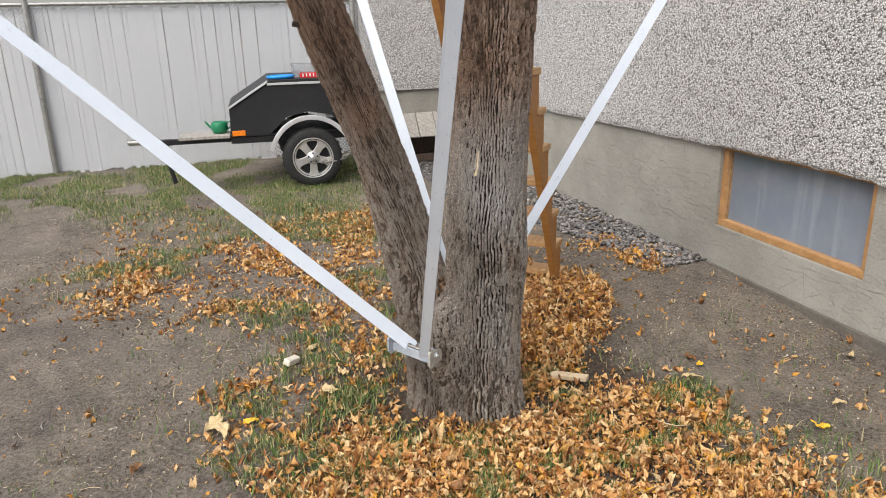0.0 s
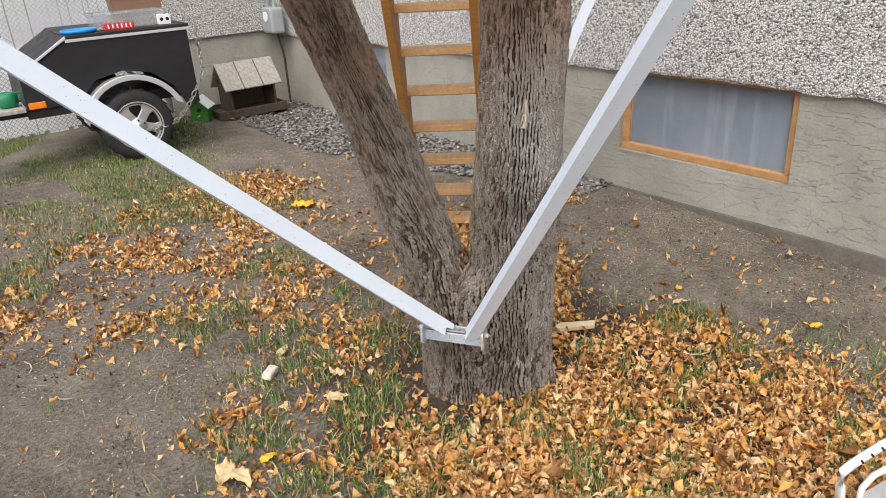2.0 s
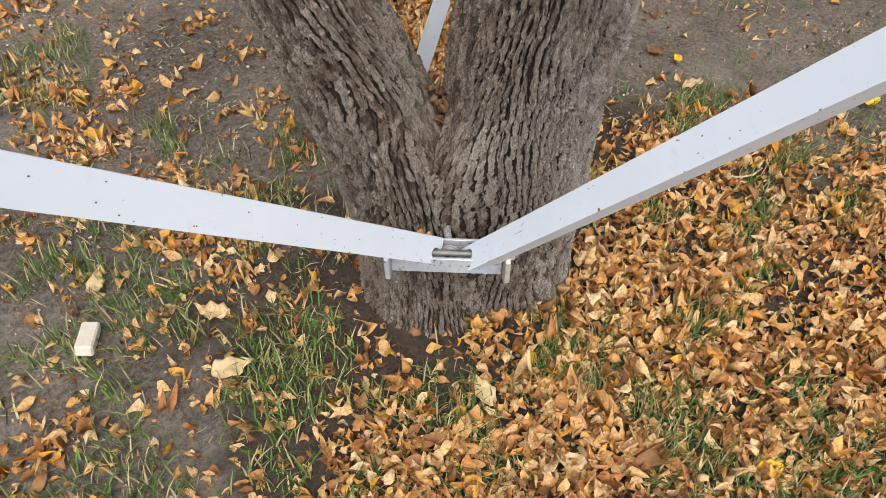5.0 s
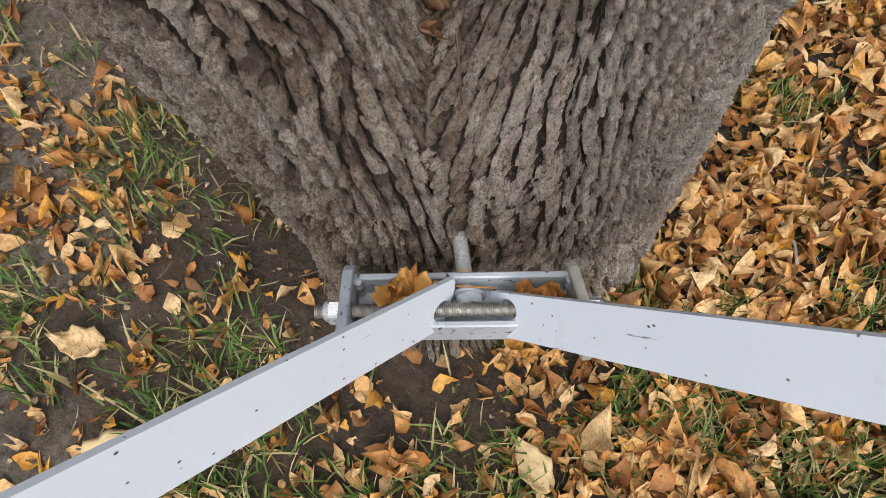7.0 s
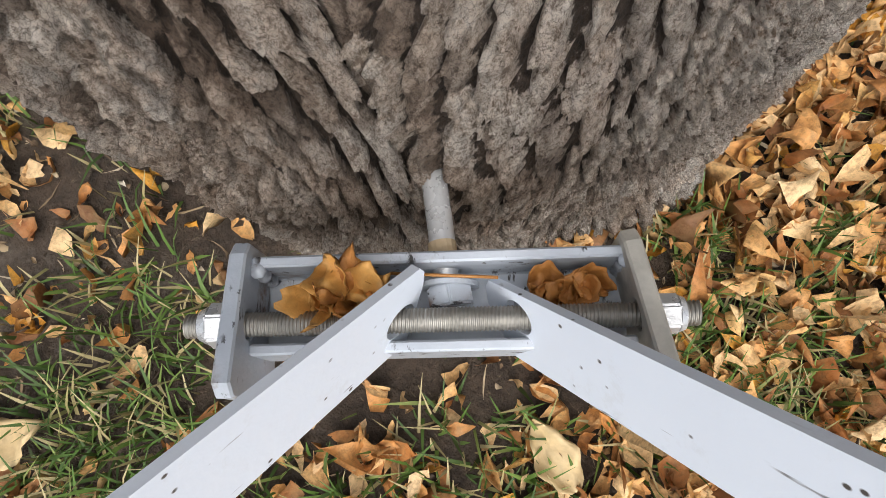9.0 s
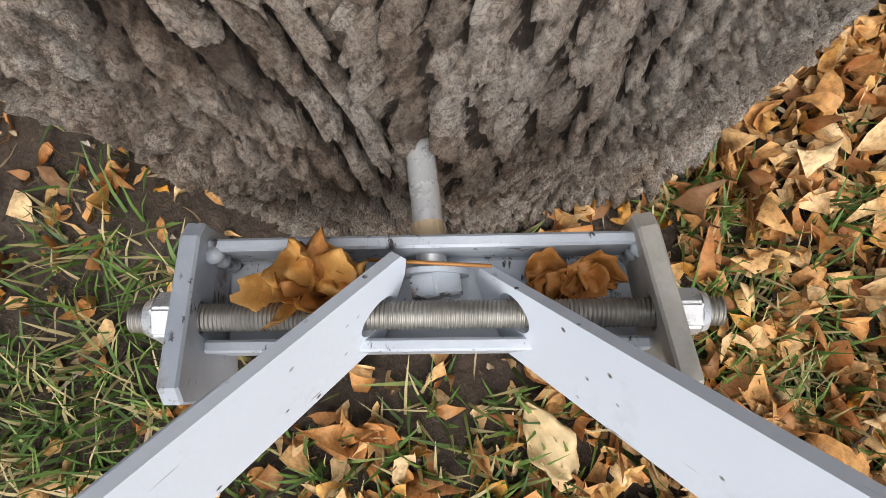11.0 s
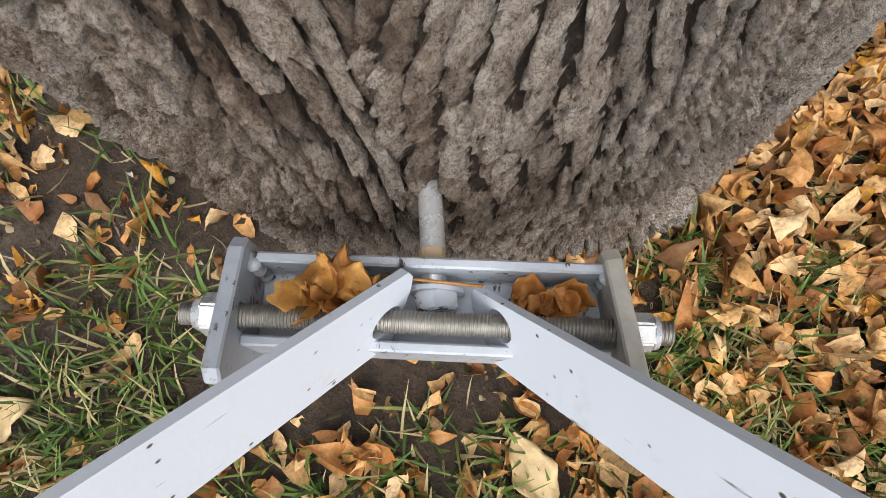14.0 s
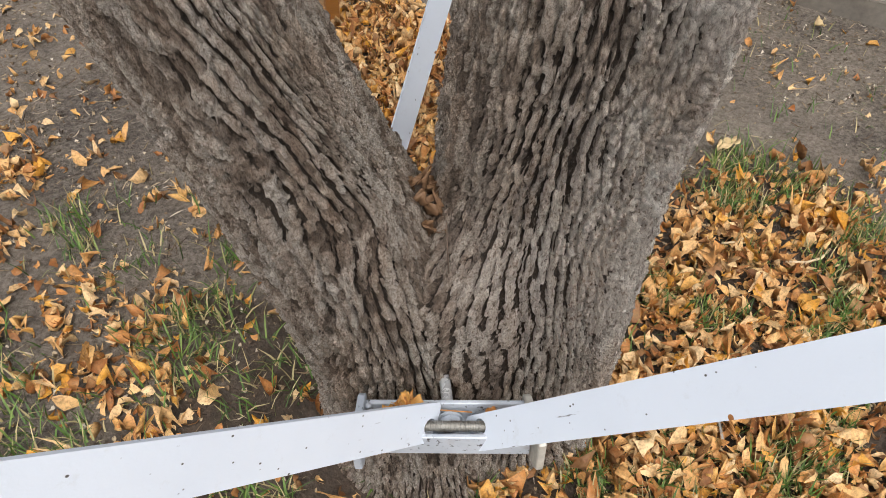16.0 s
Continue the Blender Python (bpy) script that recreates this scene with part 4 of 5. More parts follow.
def wheel(parent, y, flip):
    """A road wheel with five broad spokes; its axle runs along y."""
    turn = pose(0, y, HUB_Z, 90 if flip else -90, 0, 0)
    prof = [(0.168, -0.075), (0.205, -0.086), (0.245, -0.078), (0.262, -0.055), (TYRE_R, -0.02), (TYRE_R, 0.02), (0.262, 0.055), (0.245, 0.078), (0.205, 0.086), (0.168, 0.075)]
    ty = part("tyre", lathe(prof, 48, False), RUBBER, parent, "worn black tyre", turn, True)
    b = bmesh.new()
    for k in range(48):
        box((0.012, 0.05, 0.008), (0, 0, 0), 0, bm=b)
        vs = b.verts[-8:]
        bmesh.ops.transform(b, matrix=pose(0, 0, 0, 0, 0, 360 * k / 48) @ pose(TYRE_R - 0.001, 0, 0.03 if k % 2 else -0.03, 0, 90, 20 if k % 2 else -20), verts=vs)
    tread = part("tread", b, RUBBER, ty, "tread blocks")
    rim = part("rim", lathe([(0.155, -0.07), (0.17, -0.074), (0.186, -0.070), (0.190, -0.078), (0.178, -0.082), (0.168, -0.070), (0.160, -0.03), (0.150, 0.03), (0.17, 0.07)], 40, False), ALLOY, parent, "silver alloy rim", turn, True)
    for k in range(5):
        s = prism([(0.03, -0.036), (0.07, -0.032), (0.12, -0.034), (0.163, -0.056), (0.163, 0.056), (0.12, 0.034), (0.07, 0.032), (0.03, 0.036)], 0.022, bevel=0.004)
        part("spoke", s, ALLOY, rim, "", pose(0, 0, 0, 0, 0, 72 * k + 18) @ pose(0, 0, -0.066))
    part("hub", lathe([(0.06, -0.05), (0.06, -0.068), (0.048, -0.074), (0.03, -0.075), (0.028, -0.088), (0.012, -0.094), (0.001, -0.094)], 28), ALLOY, rim, "round hub cap", None, True)
    for k in range(5):
        a = 2 * math.pi * k / 5 + 0.94
        part("wheel_nut", rod_between((0.043 * math.cos(a), 0.043 * math.sin(a), -0.07), (0.043 * math.cos(a), 0.043 * math.sin(a), -0.085), 0.008, 6), BLACK_STEEL, rim)
    part("brake_drum", lathe([(0.12, -0.02), (0.15, -0.02), (0.15, 0.06), (0.12, 0.06)], 28), BLACK_STEEL, rim, "dark brake drum behind the spokes")


def trailer():
    tr = thing("utility_trailer", TRAILER, "small black utility trailer with silver wheels and mudguards", "trailer")
    y0, depth = 0.11, 1.02
    prof = [(-0.70, 0.60), (-0.695, 0.83), (-0.325, 1.055), (0.535, 1.055), (0.535, 0.47), (0.44, 0.45), (0.36, 0.62), (0.2, 0.75), (0.0, 0.79), (-0.2, 0.75), (-0.36, 0.60)]
    stand = Matrix(((1, 0, 0, 0), (0, 0, 1, 0), (0, 1, 0, 0), (0, 0, 0, 1)))
    for y in (y0, y0 + depth - 0.018):
        part("side_panel", prism(prof, 0.018), BLACK, tr, "scuffed black plywood side panel", Matrix.Translation((0, y, 0)) @ stand)
    part("front_panel", box((0.018, depth - 0.036, 0.23), (-0.688, y0 + depth / 2, 0.715), 0.002), BLACK, tr)
    part("tail_panel", box((0.018, depth - 0.036, 0.58), (0.526, y0 + depth / 2, 0.76), 0.002), BLACK, tr)
    part("floor", box((1.2, depth - 0.04, 0.02), (-0.08, y0 + depth / 2, 0.60), 0), BLACK, tr)
    part("lid", box((0.90, depth + 0.03, 0.028), (0.105, y0 + depth / 2, 1.071), 0.005), BLACK, tr, "black lid with a metal edge")
    ln = math.hypot(0.37, 0.225)
    part("sloped_lid", box((ln, depth + 0.02, 0.02), (0, 0, 0), 0.004), BLACK, tr, "sloped black front lid", pose(-0.515, y0 + depth / 2, 0.958, 0, -math.degrees(math.atan2(0.225, 0.37)), 0))
    part("edge_trim", box((ln, 0.012, 0.018), (0, 0, 0.006), 0.002), ALU, tr, "aluminium edge trim", pose(-0.515, y0 - 0.009, 0.958, 0, -math.degrees(math.atan2(0.225, 0.37)), 0))
    part("edge_trim", box((0.90, 0.012, 0.022), (0.105, y0 - 0.009, 1.048), 0.002), ALU, tr, "aluminium edge trim")
    for y, s in ((0.03, 1), (y0 + depth + 0.08, -1)):
        arc = [(0.385 * math.cos(math.radians(a)), 0.385 * math.sin(math.radians(a))) for a in range(18, 172, 7)]
        inner = [(0.345 * math.cos(math.radians(a)), 0.345 * math.sin(math.radians(a))) for a in range(171, 17, -7)]
        g = prism(arc + inner, 0.014, bevel=0.003)
        mg = part("mudguard", g, ALU, tr, "curved aluminium mudguard", Matrix.Translation((0, y - s * 0.085, HUB_Z)) @ stand, False)
        b = bmesh.new()
        row = [[b.verts.new((0.372 * math.cos(math.radians(a)), y - s * 0.08 + s * 0.16 * f, HUB_Z + 0.372 * math.sin(math.radians(a)))) for f in (0, 1)] for a in range(18, 172, 7)]
        for p, q in zip(row, row[1:]):
            b.faces.new((p[0], q[0], q[1], p[1]))
        bmesh.ops.solidify(b, geom=b.faces[:], thickness=0.004)
        part("mudguard_skin", b, ALU, mg).matrix_local = (Matrix.Translation((0, y - s * 0.085, HUB_Z)) @ stand).inverted()
    wheel(tr, 0.03, False)
    wheel(tr, y0 + depth + 0.06, True)
    part("axle", rod_between((0, 0.06, HUB_Z), (0, y0 + depth, HUB_Z), 0.025, 12), BLACK_STEEL, tr)
    part("frame_rail", box((1.25, 0.05, 0.06), (-0.08, y0 + 0.05, 0.56), 0.004), BLACK_STEEL, tr)
    part("frame_rail", box((1.25, 0.05, 0.06), (-0.08, y0 + depth - 0.05, 0.56), 0.004), BLACK_STEEL, tr)
    mid = y0 + 0.14
    part("drawbar", box((0.80, 0.06, 0.05), (-1.06, mid, 0.565), 0.004), BLACK_STEEL, tr, "black steel drawbar")
    part("coupler", box((0.20, 0.075, 0.05), (-1.50, mid, 0.58), 0.02, 2), ZINC, tr, "zinc ball coupler")
    part("coupler_handle", tube([(-1.44, mid, 0.61), (-1.50, mid, 0.65), (-1.56, mid, 0.66), (-1.58, mid, 0.70)], 0.009), BLACK_STEEL, tr)
    part("padlock_chain", tube([(-1.40, mid - 0.02, 0.56), (-1.37, mid - 0.05, 0.49), (-1.33, mid - 0.05, 0.475), (-1.29, mid - 0.03, 0.54)], 0.013), BLACK_STEEL, tr, "looped safety chain")
    part("jack_leg", tube([(-1.26, mid - 0.05, 0.56), (-1.27, mid - 0.06, 0.40), (-1.23, mid - 0.07, 0.20)], 0.02), BLACK_STEEL, tr, "black prop leg")
    part("deck_board", box((0.44, 0.34, 0.03), (-0.93, mid, 0.607), 0.004), GREY_WOOD, tr, "grey board laid over the drawbar")
    part("side_reflector", box((0.115, 0.012, 0.048), (-0.63, y0 - 0.007, 0.628), 0.004), ORANGE, tr, "orange side reflector")
    return tr


trailer()
LID = 1.086


def on_trailer(x, y, z):
    return TRAILER @ pose(x, y, z)


lidt = thing("frisbee", on_trailer(-0.22, 0.22, LID), "shallow bright blue plastic lid on the trailer", "lid")
part("disc", lathe([(0.02, 0.0), (0.11, 0.0), (0.125, 0.012), (0.125, 0.028), (0.118, 0.028), (0.114, 0.014), (0.02, 0.010), (0.001, 0.010)], 32), BLUE, lidt, smooth=True)
bx = thing("storage_box", on_trailer(0.16, 0.36, LID), "clear plastic storage box on the trailer's lid", "box")
bb = bmesh.new()
for sx, at in (((0.52, 0.30, 0.006), (0, 0, 0.003)), ((0.52, 0.005, 0.10), (0, -0.148, 0.056)), ((0.52, 0.005, 0.10), (0, 0.148, 0.056)), ((0.005, 0.29, 0.10), (-0.257, 0, 0.056)), ((0.005, 0.29, 0.10), (0.257, 0, 0.056))):
    box(sx, at, 0.0015, bm=bb)
part("body", bb, CLEAR, bx)
part("rim", tube([(-0.27, -0.158, 0.108), (0.27, -0.158, 0.108), (0.27, 0.158, 0.108), (-0.27, 0.158, 0.108), (-0.27, -0.158, 0.108)], 0.007), CLEAR, bx)
rt = thing("toy_tray", on_trailer(0.06, 0.20, LID), "small red plastic tray beside the storage box", "tray")
tb2 = bmesh.new()
box((0.21, 0.09, 0.008), (0, 0, 0.004), 0.002, bm=tb2)
for sx, at in (((0.21, 0.006, 0.04), (0, -0.042, 0.026)), ((0.21, 0.006, 0.04), (0, 0.042, 0.026)), ((0.006, 0.08, 0.04), (-0.102, 0, 0.026)), ((0.006, 0.08, 0.04), (0.102, 0, 0.026))):
    box(sx, at, 0.002, bm=tb2)
part("body", tb2, RED, rt)
for k in range(6):
    part("stripe", box((0.012, 0.003, 0.03), (-0.08 + 0.032 * k, -0.0465, 0.026), 0.001), WHITE, rt)
pl = thing("planter", on_trailer(0.30, 0.62, LID), "brown plastic planter box with dark rim and dry stalks", "planter")
pb = bmesh.new()
bmesh.ops.create_cube(pb, size=1, matrix=Matrix.Translation((0, 0, 0.11)) @ Matrix.Diagonal((0.40, 0.2, 0.22, 1)))
for v in pb.verts:
    if v.co.z < 0.05:
        v.co.x *= 0.86
        v.co.y *= 0.8
bmesh.ops.bevel(pb, geom=pb.edges[:], offset=0.01, segments=2, affect="EDGES")
part("pot", pb, TERRACOTTA, pl)
part("rim", box((0.43, 0.23, 0.035), (0, 0, 0.222), 0.008, 2), DARK, pl, "dark brown rim")
for k in range(16):
    r2 = random.Random(k)
    x, y, h = r2.uniform(-0.15, 0.15), r2.uniform(-0.07, 0.07), r2.uniform(0.07, 0.2)
    part("stalk", tube([(x, y, 0.22), (x + r2.uniform(-0.02, 0.02), y, 0.22 + h / 2), (x + r2.uniform(-0.06, 0.06), y, 0.22 + h)], 0.003, 5), GRASS, pl)
ob = thing("outlet_block", on_trailer(0.40, 0.20, LID), "pale plastic block with two dark holes", "block")
part("body", box((0.095, 0.06, 0.075), (0, 0, 0.0375), 0.004), WHITE, ob)
# solid black discs on the face paint the dark of two holes
for x in (-0.022, 0.022):
    part("hole", rod_between((x, -0.029, 0.04), (x, -0.0312, 0.04), 0.013, 16), HOLE_DARK, ob)
gc = thing("watering_can", on_trailer(-0.80, 0.25, 0.6225), "small round green plastic can on the drawbar board", "can")
part("body", lathe([(0.045, 0.0), (0.062, 0.006), (0.075, 0.05), (0.072, 0.09), (0.058, 0.105), (0.05, 0.105), (0.05, 0.08)], 24), GREEN, gc, smooth=True)
part("handle", tube([(0.06, 0, 0.09), (0.095, 0, 0.10), (0.105, 0, 0.06), (0.07, 0, 0.03)], 0.007), GREEN, gc)
part("spout", tube([(-0.06, 0, 0.04), (-0.10, 0, 0.08), (-0.12, 0, 0.11)], 0.01), GREEN, gc)


def chain():
    """A hanging chain from the trailer's rear corner down to its wheel."""
    ch = thing("chain", on_trailer(0.565, 0.02, 0), "galvanised steel chain hung between trailer corner and wheel", "chain")
    pts = []
    for i in range(11):
        f = i / 10
        pts.append(Vector((0.03 - 0.01 * f, 0.03, 1.07 - 0.36 * f)))
    for i in range(1, 17):
        f = i / 16
        pts.append(Vector((0.02 - 0.50 * f, 0.03 - 0.115 * f, 0.71 - 0.38 * f - 0.16 * math.sin(math.pi * f) * 0.8 + 0.02 * f)))
    ring = [(0.016 * math.cos(a), 0.027 * math.sin(a), 0) for a in np.linspace(0, 2 * math.pi, 13)]
    first = None
    walked = []
    for a, c in zip(pts, pts[1:]):
        walked.append((a, c))
    for i, (a, c) in enumerate(walked):
        m = Matrix.Translation((a + c) / 2) @ (c - a).to_track_quat("Y", "Z").to_matrix().to_4x4() @ pose(0, 0, 0, 0, 90 * (i % 2), 0)
        if first is None:
            first = part("link", tube(ring, 0.0055, 6), ZINC, ch, "", m, True)
        else:
            o = new("link", first.data)
            o.parent = ch
            o.matrix_local = m
    return ch


chain()


# ---- bird houses ----
def bird_feeder():
    at = (-0.29, 7.98)
    bh = thing("bird_feeder", Matrix.Translation((*at, gz(*at))) @ pose(0, 0, 0, 0, 0, 17) @ Matrix.Scale(1.15, 4), "wooden bird feeder house with grey plank roof", "bird feeder")
    part("tray_floor", box((0.60, 0.36, 0.03), (0, 0, 0.03), 0.004), DARK_WOOD, bh)
    for sx, at in (((0.62, 0.02, 0.07), (0, -0.19, 0.05)), ((0.62, 0.02, 0.07), (0, 0.19, 0.05)), ((0.02, 0.36, 0.07), (-0.30, 0, 0.05)), ((0.02, 0.36, 0.07), (0.30, 0, 0.05))):
        part("tray_rail", box(sx, at, 0.003), DARK_WOOD, bh)
    part("back_wall", box((0.40, 0.02, 0.28), (0.03, 0.12, 0.19), 0.003), DARK_WOOD, bh)
    for x in (-0.17, 0.23):
        g = prism([(-0.13, 0), (0.13, 0), (0.13, 0.2), (0.0, 0.38), (-0.13, 0.2)], 0.018)
        part("gable", g, DARK_WOOD, bh, "dark brown gable", Matrix(((0, 0, 1, x), (1, 0, 0, 0), (0, 1, 0, 0.045), (0, 0, 0, 1))))
    for side in (-1, 1):
        for k in range(3):
            part("roof_board", box((0.168, 0.27, 0.016), (0, 0, 0), 0.003), GREY_WOOD, bh, "weathered grey roof board", pose(-0.165 + 0.174 * k + 0.03, side * 0.088, 0.345, 0, 0, 0) @ pose(0, 0, 0.002 * k, -side * 50, 0, 0))
    return bh


def small_house():
    at = (-0.72, 7.80)
    sh = thing("bird_house", Matrix.Translation((*at, gz(*at))) @ pose(0, 0, 0, 0, 0, -20), "small green bird house with white roof", "bird house")
    g = prism([(-0.08, 0), (0.08, 0), (0.08, 0.13), (0.0, 0.21), (-0.08, 0.13)], 0.16, [circle(0, 0.11, 0.02)])
    part("body", g, GREEN_PAINT, sh, "", Matrix(((1, 0, 0, 0), (0, 0, 1, -0.08), (0, 1, 0, 0.0), (0, 0, 0, 1))))
    for side in (-1, 1):
        part("roof_board", box((0.15, 0.22, 0.012), (0, 0, 0), 0.002), WHITE, sh, "white roof board", pose(side * 0.05, 0, 0.178, 0, side * 44, 0))
    part("perch", rod_between((0, -0.08, 0.06), (0, -0.13, 0.06), 0.006, 8), PALE_WOOD, sh)


bird_feeder()
small_house()


# ---- gas meter on the house wall ----
def gas_meter():
    gm = thing("gas_meter", HOUSE @ pose(0.17, 0.037, 0.83), "grey gas meter with regulator and pipes on the stucco wall", "gas meter")
    part("meter_body", box((0.24, 0.15, 0.26), (0.0, 0.13, 0.08), 0.03, 3), CONDUIT, gm, "blue-grey meter body")
    part("dial", rod_between((0, 0.204, 0.12), (0, 0.212, 0.12), 0.05, 24), WHITE, gm)
    part("regulator", lathe([(0.03, -0.03), (0.085, -0.02), (0.09, 0.0), (0.085, 0.02), (0.04, 0.035), (0.04, 0.06), (0.001, 0.06)], 24), CONDUIT, gm, "round pressure regulator", pose(-0.20, 0.13, 0.32, 90, 0, 0), True)
    part("pipe", tube([(-0.08, 0.13, 0.20), (-0.08, 0.13, 0.30), (-0.20, 0.13, 0.32), (-0.26, 0.13, 0.30)], 0.017), CONDUIT, gm)
    part("pipe", tube([(0.08, 0.13, 0.20), (0.08, 0.13, 0.36), (0.06, 0.13, 0.40), (0.0, 0.13, 0.42), (-0.02, 0.06, 0.42), (-0.02, -0.02, 0.42)], 0.017), CONDUIT, gm)
    part("riser", tube([(-0.02, 0.05, -0.95), (-0.02, 0.05, -0.3), (-0.04, 0.08, -0.06), (-0.06, 0.12, 0.0)], 0.012), DARK, gm, "thin brown riser pipe")


gas_meter()


# ---- gravel strip along the house ----
def stones():
    r = np.random.RandomState(11)
    n = 5200
    k = r.uniform(0.0, 1.0, n) ** 0.9
    along = 0.05 + 4.5 * k
    wide = np.where(along < 2.2, 0.95, 0.95 - 0.28 * (along - 2.2))
    off = r.uniform(0.0, 1.0, n) * np.maximum(wide, 0.12) + 0.01
    p = np.array(CORNER)[None, :2] + along[:, None] * np.array(-FAR)[None, :2] + off[:, None] * np.array(OUT)[None, :2]
    keep = (np.hypot(p[:, 0] - 0.6, p[:, 1] - 4.0) > 0.28)
    p = p[keep]
    n = len(p)
    size = r.uniform(0.008, 0.022, n)
    octo = np.array([(1, 0, 0), (0.5, 0.8, 0.1), (-0.5, 0.85, -0.1), (-1, 0, 0.1), (-0.5, -0.85, 0), (0.5, -0.8, 0.1), (0.35, 0.1, 0.75), (-0.4, 0.1, 0.7), (0.1, -0.3, -0.8), (0.1, 0.4, -0.8)])
    quads = np.array([(0, 1, 6, 5), (1, 2, 7, 6), (2, 3, 4, 7), (4, 5, 6, 7), (0, 9, 2, 1), (2, 9, 8, 3), (3, 8, 5, 4), (5, 8, 9, 0)])
    v = octo[None] * (1 + 0.35 * (r.rand(n, 10, 1) - 0.5))
    a = r.uniform(0, 2 * math.pi, n)
    ca, sa = np.cos(a)[:, None], np.sin(a)[:, None]
    x, y, z = v[..., 0] * ca - v[..., 1] * sa, v[..., 0] * sa + v[..., 1] * ca, v[..., 2] * 0.75
    tilt = r.uniform(-0.6, 0.6, n)[:, None]
    y, z = y * np.cos(tilt) - z * np.sin(tilt), y * np.sin(tilt) + z * np.cos(tilt)
    base = ground_z(p[:, 0], p[:, 1]) + size * 0.25 + r.uniform(0, 0.018, n)
    V = np.stack([x * size[:, None] + p[:, :1], y * size[:, None] + p[:, 1:2], z * size[:, None] + base[:, None]], -1).reshape(-1, 3)
    Q = (quads[None] + 10 * np.arange(n)[:, None, None]).reshape(-1, 4)
    return tagged(array_mesh("gravel", V, Q, STONES), "loose grey gravel along the foot of the house wall", "gravel", kind="stuff")


stones()


# ---- leaf litter and grass ----
def inside(px, py, poly):
    hit = np.zeros(px.shape, bool)
    for (x0, y0), (x1, y1) in zip(poly, poly[1:] + poly[:1]):
        c = ((y0 > py) != (y1 > py)) & (px < (x1 - x0) * (py - y0) / (y1 - y0 + 1e-12) + x0)
        hit ^= c
    return hit


def soft_inside(px, py, poly, edge):
    """1 inside the outline and falling off raggedly outside it."""
    wob = edge * 2.2
    qx = px + wob * (rough_field(px * 6 + 31, py * 6 + 7, 61) - 0.5)
    qy = py + wob * (rough_field(px * 6 + 3, py * 6 + 57, 71) - 0.5)
    qx = qx + edge * 1.8 * (field(px * 190 + 5, py * 190 + 5, 75) - 0.5)
    qy = qy + edge * 1.8 * (field(px * 190 + 95, py * 190 + 5, 77) - 0.5)
    return inside(qx, qy, poly).astype(float)


HEAP = [(0.26, 2.52), (0.66, 2.84), (1.05, 2.72), (1.26, 2.40), (1.42, 2.0), (1.3, 1.5), (0.5, 0.9), (-0.5, 1.2), (-0.55, 2.0), (-0.46, 2.46), (-0.26, 2.56), (0.02, 2.46)]
DRIFT = [(0.28, 2.6), (0.62, 2.95), (0.82, 3.46), (0.88, 4.0), (0.45, 4.25), (0.28, 3.5), (0.24, 2.9)]
SKIRT = [(-0.62, 3.35), (-0.86, 3.0), (-1.0, 2.72), (-0.95, 2.35), (-0.5, 1.9), (-0.2, 2.5), (-0.12, 2.9), (-0.3, 3.3)]
PATCHES = [(-2.5, 4.2), (-1.9, 4.75), (-0.95, 5.5), (-0.3, 5.6), (-0.25, 4.2), (-0.42, 3.5), (-0.75, 3.35), (-1.9, 3.55)]
PILE = [(1.0, 4.95), (1.35, 4.5), (1.32, 4.05), (1.08, 4.1), (0.9, 4.6)]


def leaf_density(x, y):
    n1 = rough_field(x * 3.1 + 20, y * 3.1 + 20, 81)
    n2 = rough_field(x * 8 + 20, y * 8 + 20, 91)
    d = 0.006 + 0.012 * (n1 > 0.58) + 0.012 * step(3.4, 4.0, y) * step(0.2, -0.3, x)
    d = np.maximum(d, soft_inside(x, y, HEAP, 0.1) * (0.34 + 0.66 * step(0.36, 0.52, 0.5 * n1 + 0.5 * n2)))
    d = np.maximum(d, soft_inside(x, y, DRIFT, 0.1) * 0.85)
    d = np.maximum(d, soft_inside(x, y, SKIRT, 0.12) * (0.08 + 0.28 * step(0.45, 0.58, 0.4 * n1 + 0.6 * n2)))
    d = np.maximum(d, soft_inside(x, y, PATCHES, 0.2) * (0.05 + 0.30 * step(0.45, 0.58, n1)))
    d = np.maximum(d, soft_inside(x, y, PILE, 0.1) * (0.05 + 0.5 * step(0.45, 0.55, n2)))
    d = np.maximum(d, (0.03 + 0.16 * step(0.5, 0.62, n2)) * step(-1.1, -0.8, x) * step(0.3, 0.0, x) * step(3.0, 3.3, y) * step(4.6, 4.1, y))
    tufts = 0.5 * rough_field(x * 2.6 + 70, y * 2.6 + 70, 101) + 0.5 * rough_field(x * 9 + 70, y * 9 + 70, 111)
    d = d * (1 - 0.45 * step(0.53, 0.60, tufts))
    trunk_gap = np.minimum(np.hypot(x + 0.03, y - 2.685) - 0.15, np.hypot(x - 0.142, y - 2.64) - 0.155)
    d = d * step(-0.02, 0.035, trunk_gap)
    # bare trodden patch in front of the bracket
    return d * (1 - 0.85 * np.exp(-((x + 0.19) ** 2 + (y - 2.46) ** 2) / 0.0016))


